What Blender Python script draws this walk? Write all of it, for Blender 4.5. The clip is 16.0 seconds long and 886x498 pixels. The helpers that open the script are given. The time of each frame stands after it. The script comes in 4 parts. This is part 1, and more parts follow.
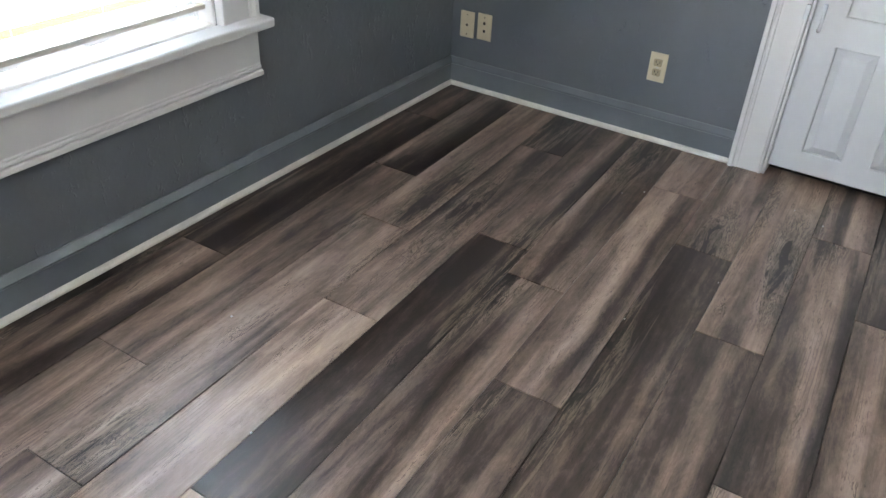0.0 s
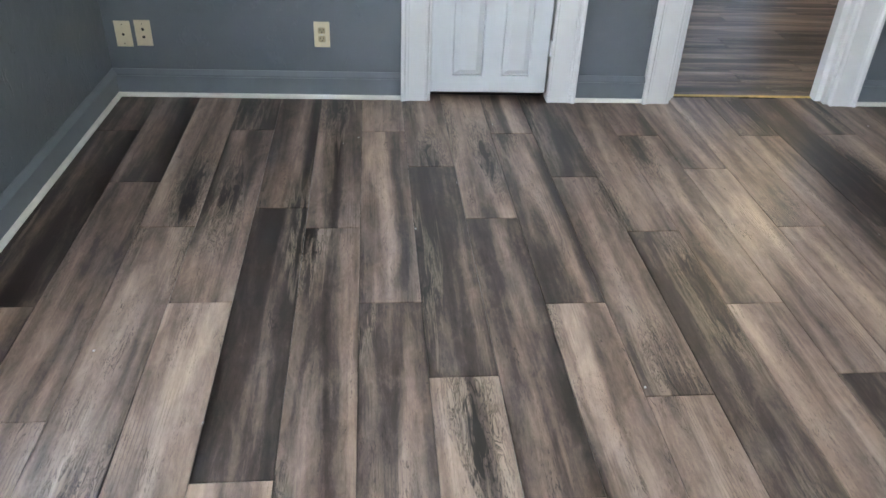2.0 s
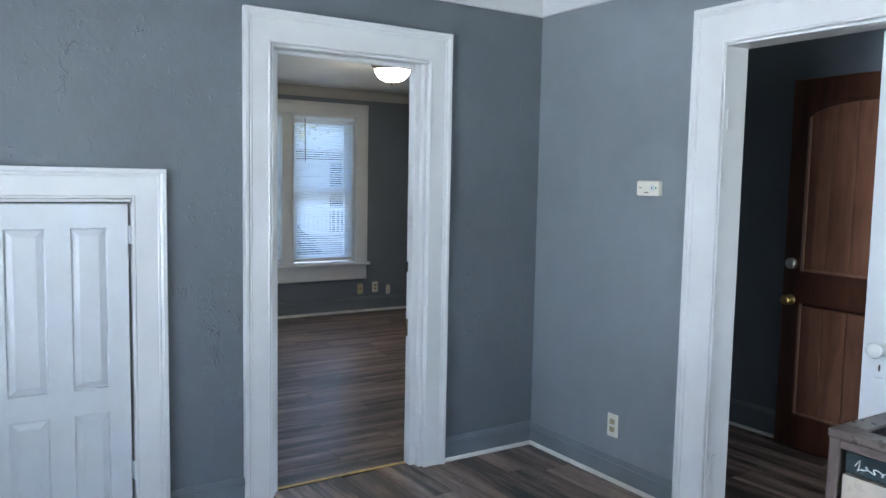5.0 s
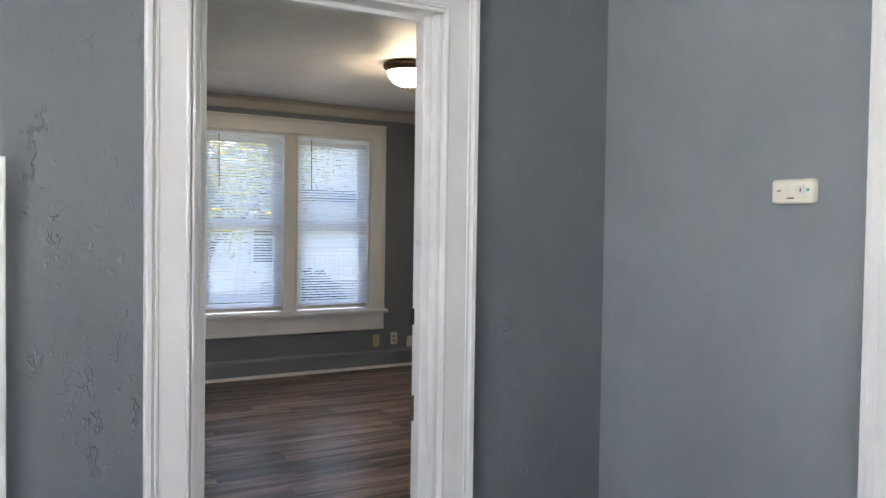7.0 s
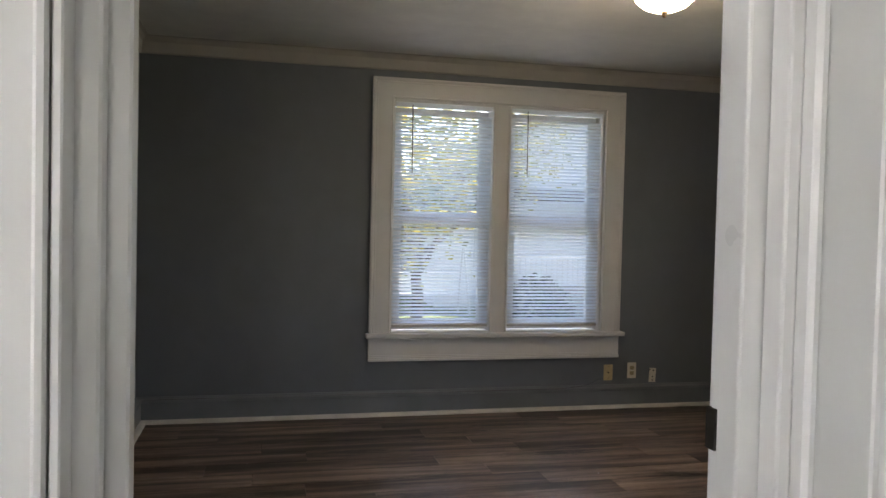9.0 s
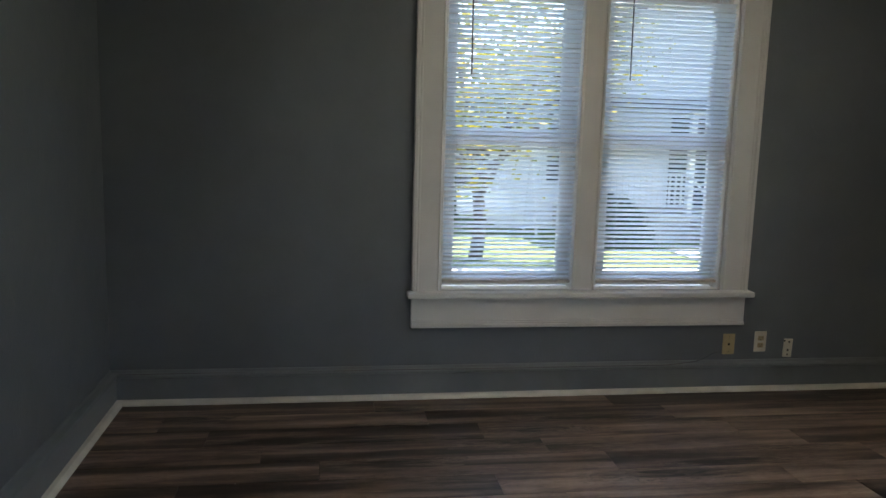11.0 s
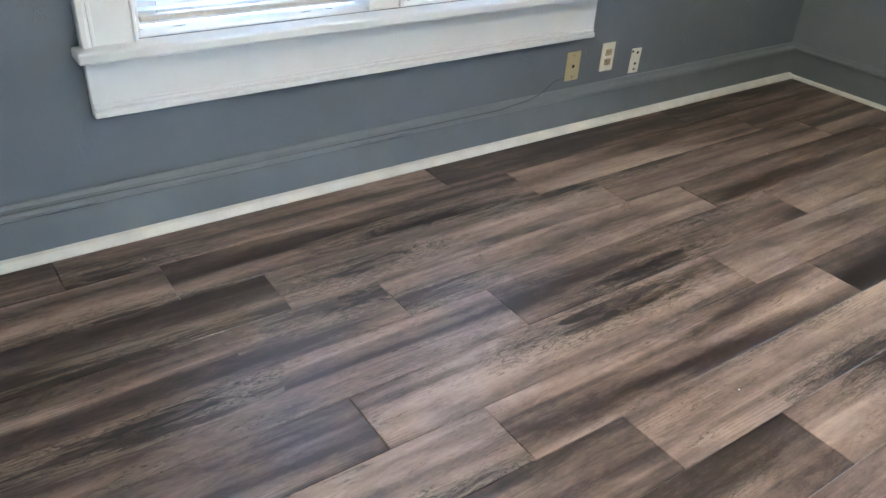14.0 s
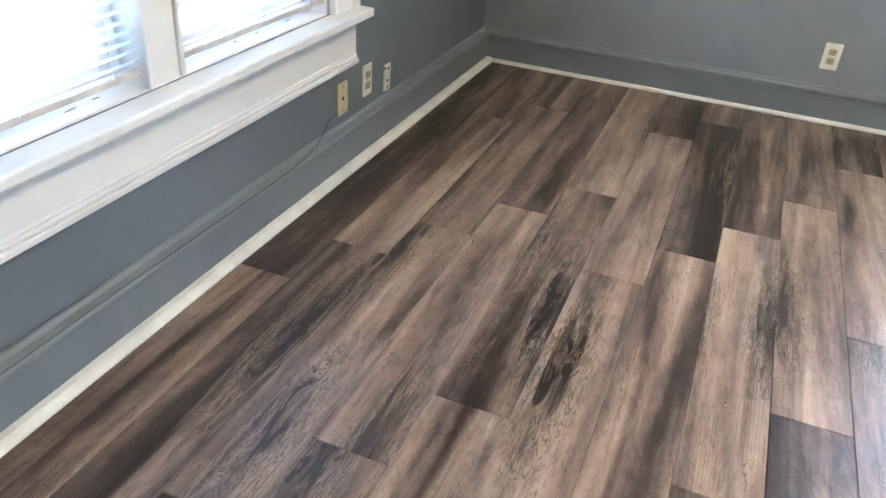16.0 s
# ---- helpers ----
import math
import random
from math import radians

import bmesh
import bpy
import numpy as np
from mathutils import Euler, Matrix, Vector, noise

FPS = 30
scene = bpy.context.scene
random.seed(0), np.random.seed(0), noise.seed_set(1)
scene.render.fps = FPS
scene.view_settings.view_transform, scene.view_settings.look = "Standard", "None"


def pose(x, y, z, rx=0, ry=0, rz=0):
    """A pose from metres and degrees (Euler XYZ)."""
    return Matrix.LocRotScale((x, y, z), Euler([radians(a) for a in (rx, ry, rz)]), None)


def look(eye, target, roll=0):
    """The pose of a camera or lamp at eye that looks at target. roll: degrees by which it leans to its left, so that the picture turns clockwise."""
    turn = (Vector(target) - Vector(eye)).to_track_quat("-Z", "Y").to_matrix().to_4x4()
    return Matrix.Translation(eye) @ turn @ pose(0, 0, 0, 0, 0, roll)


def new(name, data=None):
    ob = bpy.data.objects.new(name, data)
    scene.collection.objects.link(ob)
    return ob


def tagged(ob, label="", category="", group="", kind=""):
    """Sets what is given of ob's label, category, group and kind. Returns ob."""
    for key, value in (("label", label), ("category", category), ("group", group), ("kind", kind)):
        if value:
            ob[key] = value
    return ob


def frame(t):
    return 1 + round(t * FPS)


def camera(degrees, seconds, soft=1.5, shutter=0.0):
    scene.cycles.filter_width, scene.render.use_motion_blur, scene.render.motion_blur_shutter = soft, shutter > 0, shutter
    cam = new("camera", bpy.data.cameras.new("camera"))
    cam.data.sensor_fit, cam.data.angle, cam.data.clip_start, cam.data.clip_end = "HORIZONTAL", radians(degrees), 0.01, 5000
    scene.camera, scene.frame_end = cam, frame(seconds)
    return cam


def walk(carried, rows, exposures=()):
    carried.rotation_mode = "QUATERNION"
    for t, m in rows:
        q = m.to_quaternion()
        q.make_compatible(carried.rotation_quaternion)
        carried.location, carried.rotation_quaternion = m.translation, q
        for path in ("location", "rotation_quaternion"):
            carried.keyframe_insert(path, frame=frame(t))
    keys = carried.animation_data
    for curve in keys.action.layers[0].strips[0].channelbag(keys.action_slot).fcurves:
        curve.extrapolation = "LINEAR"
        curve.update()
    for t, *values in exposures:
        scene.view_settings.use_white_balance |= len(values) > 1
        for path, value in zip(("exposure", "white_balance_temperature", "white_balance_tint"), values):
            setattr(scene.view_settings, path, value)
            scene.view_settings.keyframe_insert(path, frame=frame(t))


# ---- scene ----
cam = camera(59.7, 16.0)
PATH = [
    (0, (0.462, 0.935, 1.333), (-0.406, 2.356, 0.226), 3.1),
    (0.5, (0.362, 0.76, 1.33), (-0.265, 2.303, 0.222), 2.6),
    (1, (0.228, 0.615, 1.349), (-0.149, 2.24, 0.247), 2.5),
    (1.5, (0.044, 0.495, 1.351), (-0.087, 2.167, 0.263), 2.4),
    (2, (-0.067, 0.392, 1.38), (0.066, 2.067, 0.298), 2.5),
    (2.5, (-0.109, 0.327, 1.398), (0.275, 1.981, 0.34), 2.6),
    (3, (-0.118, 0.333, 1.402), (0.522, 1.982, 0.468), 2.9),
    (3.5, (-0.129, 0.386, 1.412), (0.725, 2.04, 0.683), 2.7),
    (4, (-0.062, 0.394, 1.455), (0.89, 2.075, 0.938), 1.8),
    (4.5, (-0.046, 0.443, 1.48), (0.984, 2.124, 1.143), 1.4),
    (5, (0.031, 0.542, 1.468), (1.115, 2.213, 1.291), 1.1),
    (5.2, (0.101, 0.609, 1.465), (1.196, 2.277, 1.325), 1.1),
    (7.5, (0.95, 1.969, 1.295), (1.87, 3.744, 1.253), 1.2),
    (8, (1.125, 2.345, 1.277), (1.868, 4.201, 1.224), 1.2),
    (8.5, (1.287, 2.699, 1.285), (1.869, 4.612, 1.23), 1.2),
    (8.7, (1.358, 2.834, 1.274), (1.884, 4.763, 1.22), 1.2),
    (10.8, (1.657, 4.233, 1.375), (1.96, 6.199, 1.174), 1.8),
    (11, (1.717, 4.353, 1.338), (2.016, 6.309, 1.046), 1.6),
    (11.5, (1.78, 4.661, 1.232), (2.083, 6.557, 0.673), 1.9),
    (12, (1.823, 4.989, 1.207), (2.15, 6.78, 0.378), 2.2),
    (12.5, (1.862, 5.283, 1.178), (2.274, 6.982, 0.207), 2.6),
    (13, (1.882, 5.565, 1.192), (2.484, 7.176, 0.172), 3.2),
    (13.5, (1.83, 5.839, 1.175), (2.645, 7.337, 0.132), 3.5),
    (14, (1.784, 6.067, 1.192), (2.79, 7.441, 0.145), 3.6),
    (14.5, (1.775, 6.276, 1.2), (2.935, 7.524, 0.152), 3.8),
    (15, (1.744, 6.503, 1.219), (3.079, 7.561, 0.17), 4.2),
    (15.5, (1.671, 6.728, 1.223), (3.159, 7.565, 0.181), 4.3),
    (16, (1.645, 6.938, 1.206), (3.253, 7.527, 0.173), 4.3),
]
EXPOSURES = [(0.0, 3.0, 7200, 16), (1.5, 3.15, 7100, 15), (2.5, 3.22, 6500, 11), (3.5, 3.03, 5900, 8), (4.5, 2.85, 5700, 9), (5.0, 2.65, 5900, 12), (7.5, 2.75, 7300, 19), (8.5, 2.45, 7600, 19), (11.0, 2.4, 6900, 11), (11.5, 2.5, 6900, 14), (12.0, 3.68, 7000, 16), (12.5, 4.5, 6400, 13), (13.5, 4.45, 6200, 10), (14.5, 4.5, 6000, 8), (15.5, 4.7, 6200, 10), (16.0, 4.75, 6300, 11)]
walk(cam, [(t, look(eye, target, roll)) for t, eye, target, roll in PATH], EXPOSURES)

# ---------------------------------------------------------------- world and light
SUN_AZ, SUN_EL = 38.0, 62.6
world = bpy.data.worlds.new("world")
scene.world = world
world.use_nodes = True
wn = world.node_tree
sky = wn.nodes.new("ShaderNodeTexSky")
sky.sky_type, sky.sun_disc = "NISHITA", False
sky.sun_elevation, sky.sun_rotation = radians(SUN_EL), radians(SUN_AZ)
wn.links.new(sky.outputs[0], wn.nodes["Background"].inputs[0])
wn.nodes["Background"].inputs[1].default_value = 0.15
sun_data = bpy.data.lights.new("sun", "SUN")
sun_data.energy, sun_data.angle, sun_data.color = 5.0, radians(0.5), (1.0, 0.95, 0.88)
sun = new("sun", sun_data)
sun.matrix_world = look((14.0, 18.0, 44.0), (0, 0, 0))


def sky_lamp(name, m, w, h, watts, colour=(0.90, 0.95, 1.0)):
    """An area lamp standing in for daylight at a seen or added opening."""
    d = bpy.data.lights.new(name, "AREA")
    d.shape, d.size, d.size_y, d.energy, d.color = "RECTANGLE", w, h, watts, colour
    ob = new(name, d)
    ob.matrix_world = m
    return ob


sky_lamp("window_stand_in_light", look((-1.66, 1.74, 1.35), (2, 1.74, 1.5)), 1.5, 1.45, 23)
# lamp of a window added out of view to brighten the near room
sky_lamp("window_stand_in_light", look((0.75, -1.88, 1.4), (0.75, 2, 5.6)), 1.45, 1.5, 6.5)
# lamp of a second added window, out of view, that lifts the far room
sky_lamp("window_stand_in_light", look((5.65, 5.05, 1.35), (2, 5.05, 2.2)), 1.5, 1.5, 1.5)
# fill lamp for the hall, set in an unseen doorway hole added for it
sky_lamp("hall_fill_light", look((3.5, -1.75, 1.1), (3.5, 2, 1.0)), 0.8, 1.9, 7.0)

# ---------------------------------------------------------------- materials


class Nodes:
    def __init__(self, name):
        self.mat = bpy.data.materials.new(name)
        self.mat.use_nodes = True
        self.t = self.mat.node_tree
        self.b = self.t.nodes["Principled BSDF"]

    def n(self, kind, **props):
        nd = self.t.nodes.new("ShaderNode" + kind)
        for k, v in props.items():
            if k == "blend":
                nd.blend_type = v
            elif k == "op":
                nd.operation = v
            elif k == "dtype":
                nd.data_type = v
            elif k == "feature":
                nd.feature = v
        return nd

    def put(self, sock, v):
        if hasattr(v, "is_linked"):
            self.t.links.new(v, sock)
        else:
            sock.default_value = v

    def math(self, op, a, b=0.0, c=0.0):
        nd = self.n("Math", op=op)
        for s, v in zip(nd.inputs, (a, b, c)):
            self.put(s, v)
        return nd.outputs[0]

    def coord(self, scale=(1, 1, 1), offset=None, kind="Object"):
        tc = self.n("TexCoord")
        mp = self.n("Mapping")
        self.put(mp.inputs[0], tc.outputs[kind])
        mp.inputs[3].default_value = scale
        if offset is not None:
            self.put(mp.inputs[1], offset)
        return mp.outputs[0]

    def noise(self, vec, scale, detail=3.0, rough=0.55, distort=0.0):
        nd = self.n("TexNoise")
        self.put(nd.inputs["Vector"], vec)
        nd.inputs["Scale"].default_value = scale
        nd.inputs["Detail"].default_value = detail
        nd.inputs["Roughness"].default_value = rough
        nd.inputs["Distortion"].default_value = distort
        return nd.outputs["Fac"]

    def ramp(self, fac, stops):
        nd = self.n("ValToRGB")
        self.put(nd.inputs[0], fac)
        els = nd.color_ramp.elements
        while len(els) < len(stops):
            els.new(0.5)
        for e, (p, c) in zip(els, stops):
            e.position = p
            e.color = (*c, 1) if not isinstance(c, (int, float)) else (c, c, c, 1)
        return nd.outputs[0]

    def mix(self, fac, a, b, blend="MIX"):
        nd = self.n("Mix", dtype="RGBA", blend=blend)
        self.put(nd.inputs[0], fac)
        for s, v in ((nd.inputs[6], a), (nd.inputs[7], b)):
            self.put(s, (*v, 1) if isinstance(v, tuple) and len(v) == 3 else v)
        return nd.outputs[2]

    def bump(self, height, strength, dist, prev=None):
        nd = self.n("Bump")
        nd.inputs["Strength"].default_value = strength
        nd.inputs["Distance"].default_value = dist
        self.put(nd.inputs["Height"], height)
        if prev is not None:
            self.put(nd.inputs["Normal"], prev)
        return nd.outputs[0]

    def done(self, colour, rough=0.5, normal=None, metal=0.0, spec=None):
        self.put(self.b.inputs["Base Color"], (*colour, 1) if isinstance(colour, tuple) else colour)
        self.put(self.b.inputs["Roughness"], rough)
        self.b.inputs["Metallic"].default_value = metal
        if spec is not None:
            self.b.inputs["Specular IOR Level"].default_value = spec
        if normal is not None:
            self.put(self.b.inputs["Normal"], normal)
        return self.mat


def paint(name, colour, rough=0.4, spots=0.06, bump=0.15, scale=6.0):
    """Brushed household paint: faint patches, brush grain and dings."""
    g = Nodes(name)
    v = g.coord()
    big = g.noise(v, scale, 4)
    fine = g.noise(v, 90.0, 2)
    dark = tuple(c * (1 - spots * 2.2) for c in colour)
    light = tuple(min(1, c * (1 + spots)) for c in colour)
    col = g.ramp(big, [(0.3, dark), (0.7, light)])
    r = g.math("ADD", g.math("MULTIPLY", big, 0.2), rough - 0.1)
    nrm = g.bump(fine, bump, 0.002, g.bump(big, bump, 0.006))
    return g.done(col, r, nrm)


def plaster(name, colour, rough=0.42, strokes=1.0):
    """Painted plaster with raised trowel marks and small ridges."""
    g = Nodes(name)
    v = g.coord()
    big = g.noise(v, 1.3, 3)
    mid = g.noise(v, 7.0, 4, 0.6)
    mark = None
    for sc, msk, lo, wid in ((8.0, 5.3, 0.600, 0.018), (13.0, 7.1, 0.605, 0.022), (21.0, 6.0, 0.610, 0.028)):
        tc = g.coord((1.25, 1.25, 0.62), (sc * 1.7, sc * 0.9, sc * 2.3))
        line = g.math("ABSOLUTE", g.math("SUBTRACT", g.noise(tc, sc, 4, 0.62, 0.25), 0.5))
        ridge = g.ramp(line, [(0.0, 1.0), (wid, 0.0)])
        where = g.ramp(g.noise(tc, msk, 4, 0.65), [(lo, 0.0), (lo + 0.07, 1.0)])
        one = g.math("MULTIPLY", ridge, where)
        mark = one if mark is None else g.math("MAXIMUM", mark, one)
    orange = g.noise(v, 55.0, 2)
    chip = g.ramp(g.noise(v, 34.0, 2), [(0.66, 0.0), (0.72, 1.0)])
    h = g.math("ADD", g.math("MULTIPLY", mid, 0.60), g.math("ADD", g.math("MULTIPLY", mark, 0.40), g.math("MULTIPLY", chip, 0.10)))
    nrm = g.bump(orange, 0.08, 0.002, g.bump(h, strokes, 0.010))
    dark = tuple(c * 0.88 for c in colour)
    light = tuple(c * 1.1 for c in colour)
    col = g.ramp(g.math("ADD", g.math("MULTIPLY", big, 0.6), g.math("MULTIPLY", mid, 0.4)), [(0.3, dark), (0.7, light)])
    return g.done(col, g.math("ADD", g.math("MULTIPLY", mid, 0.25), rough - 0.12), nrm)


def plank_material():
    """Printed vinyl planks: streaked grey-brown oak with dark veins and knots, a tone of its own per plank."""
    g = Nodes("plank_vinyl")
    oi = g.n("ObjectInfo")
    sep = g.n("SeparateColor")
    g.put(sep.inputs[0], oi.outputs["Color"])
    tone = sep.outputs[0]
    off = g.n("CombineXYZ")
    g.put(off.inputs[0], g.math("MULTIPLY", oi.outputs["Random"], 37.0))
    g.put(off.inputs[1], g.math("MULTIPLY", oi.outputs["Random"], 91.0))
    g.put(off.inputs[2], g.math("MULTIPLY", oi.outputs["Random"], 13.0))
    # x runs along the plank
    o = off.outputs[0]
    broad = g.noise(g.coord((0.9, 12.0, 1), o), 1.0, 3, 0.5, 0.6)
    streak = g.noise(g.coord((2.2, 40, 1), o), 1.0, 4, 0.62, 0.8)
    blot = g.noise(g.coord((7, 22, 1), o), 1.0, 6, 0.72, 0.6)
    mott = g.noise(g.coord((48, 150, 1), o), 1.0, 5, 0.75, 0.5)
    grain = g.noise(g.coord((13, 330, 1), o), 1.0, 3, 0.6, 0.5)
    v = g.math("MULTIPLY", broad, 1.85)
    for f, k in ((streak, 0.42), (blot, 0.80), (mott, 0.30), (grain, 0.10)):
        v = g.math("ADD", v, g.math("MULTIPLY", f, k))
    v = g.math("SUBTRACT", v, 1.70)
    v = g.math("ADD", v, tone)
    col = g.ramp(v, [(0.0, (0.024, 0.0165, 0.014)), (0.22, (0.065, 0.0455, 0.038)), (0.46, (0.188, 0.132, 0.106)), (0.70, (0.338, 0.240, 0.188)), (1.0, (0.52, 0.388, 0.300))])
    hue = g.noise(g.coord((1.2, 6, 1), o), 1.3, 2)
    col = g.mix(g.ramp(hue, [(0.45, 0.0), (0.65, 0.14)]), col, (0.17, 0.162, 0.165), "COLOR")
    # short dark dashes of the open grain
    tick = g.noise(g.coord((38, 210, 1), o), 1.0, 3, 0.6, 1.2)
    vmask = g.ramp(tick, [(0.36, 1.0), (0.43, 0.0)])
    vwhere = g.ramp(g.noise(g.coord((2.5, 15, 1), o), 1.0, 3), [(0.48, 0.0), (0.60, 0.55)])
    col = g.mix(g.math("MULTIPLY", vmask, vwhere), col, (0.040, 0.030, 0.025))
    # cathedral figure: chevron rings in some places
    ring = g.n("TexWave")
    ring.wave_type = "RINGS"
    g.put(ring.inputs["Vector"], g.coord((1.6, 17, 1), o))
    ring.inputs["Scale"].default_value = 2.2
    ring.inputs["Distortion"].default_value = 5.0
    ring.inputs["Detail"].default_value = 3.0
    ring.inputs["Detail Scale"].default_value = 1.5
    rmask = g.ramp(ring.outputs["Fac"], [(0.0, 0.42), (0.22, 0.0)])
    rwhere = g.ramp(g.noise(g.coord((1.3, 5, 1), o), 1.7, 2), [(0.52, 0.0), (0.62, 1.0)])
    col = g.mix(g.math("MULTIPLY", rmask, rwhere), col, (0.045, 0.034, 0.028))
    crack = g.math("ABSOLUTE", g.math("SUBTRACT", g.noise(g.coord((4.2, 36, 1), o), 1.0, 3, 0.6, 1.8), 0.5))
    cmask = g.ramp(crack, [(0.0, 0.95), (0.020, 0.0)])
    cwhere = g.ramp(g.noise(g.coord((3.0, 11, 1), o), 1.3, 3), [(0.56, 0.0), (0.63, 1.0)])
    col = g.mix(g.math("MULTIPLY", cmask, cwhere), col, (0.020, 0.016, 0.014))
    # knots: a black ragged heart with cracks running out along the grain, in a long dark smear beside a pale one
    vor = g.n("TexVoronoi")
    g.put(vor.inputs["Vector"], g.coord((0.85, 4.6, 1), o))
    vor.voronoi_dimensions = "2D"
    vor.inputs["Scale"].default_value = 1.0
    cellsep = g.n("SeparateColor")
    g.put(cellsep.inputs[0], vor.outputs["Color"])
    some = g.ramp(cellsep.outputs[0], [(0.42, 0.0), (0.46, 1.0)])
    far = vor.outputs["Distance"]
    smear = g.ramp(g.math("ADD", far, g.math("MULTIPLY", blot, 0.40)), [(0.28, 0.62), (0.56, 0.0)])
    col = g.mix(g.math("MULTIPLY", smear, some), col, (0.050, 0.037, 0.031))
    pale = g.ramp(g.math("ADD", far, g.math("MULTIPLY", streak, 0.9)), [(0.62, 0.0), (0.70, 0.5), (0.80, 0.0)])
    col = g.mix(g.math("MULTIPLY", pale, some), col, (0.40, 0.31, 0.24))
    rag = g.noise(g.coord((6, 40, 1), o), 1.0, 3, 0.62, 1.2)
    heart = g.ramp(g.math("ADD", far, g.math("MULTIPLY", rag, 0.95)), [(0.53, 1.0), (0.58, 0.0)])
    split = g.math("ABSOLUTE", g.math("SUBTRACT", g.noise(g.coord((7, 46, 1), o), 1.0, 4, 0.7, 2.2), 0.5))
    line = g.math("MULTIPLY", g.ramp(split, [(0.0, 1.0), (0.045, 0.0)]), g.ramp(far, [(0.26, 1.0), (0.40, 0.0)]))
    ink = g.math("MAXIMUM", heart, line)
    col = g.mix(g.math("MULTIPLY", ink, g.math("MULTIPLY", some, 0.93)), col, (0.014, 0.012, 0.011))
    r = g.math("ADD", g.math("MULTIPLY", blot, 0.20), 0.235)
    nrm = g.bump(grain, 0.15, 0.001, g.bump(tick, 0.12, 0.001))
    return g.done(col, r, nrm, spec=0.55)


def wood(name, dark, light, rough=0.45, along=(14, 14, 1.2), bump=0.2):
    g = Nodes(name)
    v = g.coord(along)
    a = g.noise(v, 1.0, 5, 0.6, 0.8)
    f = g.noise(g.coord(tuple(s * 6 for s in along)), 1.0, 3)
    blot = g.noise(g.coord((3, 3, 1.5)), 1.6, 4, 0.65)
    x = g.math("ADD", g.math("MULTIPLY", a, 0.6), g.math("ADD", g.math("MULTIPLY", f, 0.15), g.math("MULTIPLY", blot, 0.3)))
    col = g.ramp(x, [(0.36, dark), (0.66, light)])
    return g.done(col, rough, g.bump(f, bump, 0.002))


def plain(name, colour, rough=0.5, metal=0.0, wear=0.12, scale=25.0, spec=None):
    g = Nodes(name)
    f = g.noise(g.coord(), scale, 4)
    col = g.ramp(f, [(0.3, tuple(c * (1 - wear) for c in colour)), (0.7, tuple(min(1, c * (1 + wear)) for c in colour))])
    return g.done(col, g.math("ADD", g.math("MULTIPLY", f, 0.2), rough - 0.1), g.bump(f, 0.05, 0.002), metal, spec)


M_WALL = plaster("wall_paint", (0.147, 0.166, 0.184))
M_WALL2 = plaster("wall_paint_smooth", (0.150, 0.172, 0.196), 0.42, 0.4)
# brightened copy of the wall colour; on the far east wall it replaces light
M_WALL3 = plaster("wall_paint_brightened", (0.225, 0.250, 0.272), 0.40, 0.4)
# cap colour lightened for the light that falls on its top
M_CAP = paint("base_cap_lit", (0.205, 0.232, 0.252), 0.5, 0.07, 0.12, 4.0)
M_BASE = paint("baseboard_paint", (0.178, 0.202, 0.222), 0.33, 0.07, 0.12, 4.0)
M_TRIM = paint("trim_white", (0.72, 0.72, 0.715), 0.32, 0.025, 0.05, 5.0)
M_SHOE = paint("shoe_cream", (0.76, 0.74, 0.68), 0.4, 0.07, 0.2, 9.0)
M_CEIL = plaster("ceiling_paint", (0.78, 0.78, 0.75), 0.5, 0.3)
M_COVE = plaster("cove_paint", (0.40, 0.385, 0.36), 0.5, 0.2)
M_DOOR = paint("door_white", (0.66, 0.68, 0.70), 0.34, 0.025, 0.06, 7.0)
M_PLANK = plank_material()
M_UNDER = plain("underlay", (0.012, 0.011, 0.010), 0.9)
M_CREAM = plain("plate_cream", (0.70, 0.62, 0.44), 0.38, 0, 0.05)
M_YELLOW = plain("plate_yellowed", (0.52, 0.43, 0.25), 0.4, 0, 0.08)
M_WHITEPL = plain("plate_white", (0.74, 0.70, 0.60), 0.38, 0, 0.04)
M_RECEPT = plain("receptacle_tan", (0.45, 0.37, 0.23), 0.4, 0, 0.06)
M_SLOT = plain("slot_dark", (0.02, 0.017, 0.014), 0.7)
M_BRASS = plain("brass", (0.62, 0.43, 0.16), 0.35, 1.0, 0.2)
M_STRIP = plain("threshold_brass", (0.66, 0.50, 0.20), 0.42, 0.6, 0.25)
M_STEEL = plain("satin_steel", (0.62, 0.60, 0.57), 0.3, 1.0)
M_BRONZE = plain("lamp_bronze", (0.20, 0.14, 0.09), 0.4, 0.8, 0.2)
M_FRONTDOOR = wood("front_door_wood", (0.028, 0.009, 0.005), (0.105, 0.036, 0.018), 0.36, (9, 9, 0.9))
M_DOORPANEL = wood("front_door_panel_wood", (0.10, 0.040, 0.024), (0.30, 0.135, 0.080), 0.34, (9, 9, 0.9))
# bead wood lightened to paint in the highlight along the mouldings
M_DOORBEAD = wood("front_door_bead_highlight", (0.20, 0.09, 0.055), (0.42, 0.23, 0.15), 0.32, (9, 9, 0.9))
M_OLDBRASS = plain("old_brass", (0.22, 0.17, 0.10), 0.4, 0.9, 0.4)
M_RAIL = plain("blind_rail_beige", (0.52, 0.48, 0.42), 0.4)
M_OAKTRIM = wood("hearth_trim_wood", (0.08, 0.028, 0.014), (0.20, 0.075, 0.038), 0.5, (9, 1.5, 9))
M_TILE = plain("hearth_tile", (0.66, 0.70, 0.69), 0.22, 0, 0.06, 6.0)
M_GROUT = plain("grout", (0.42, 0.43, 0.42), 0.8)
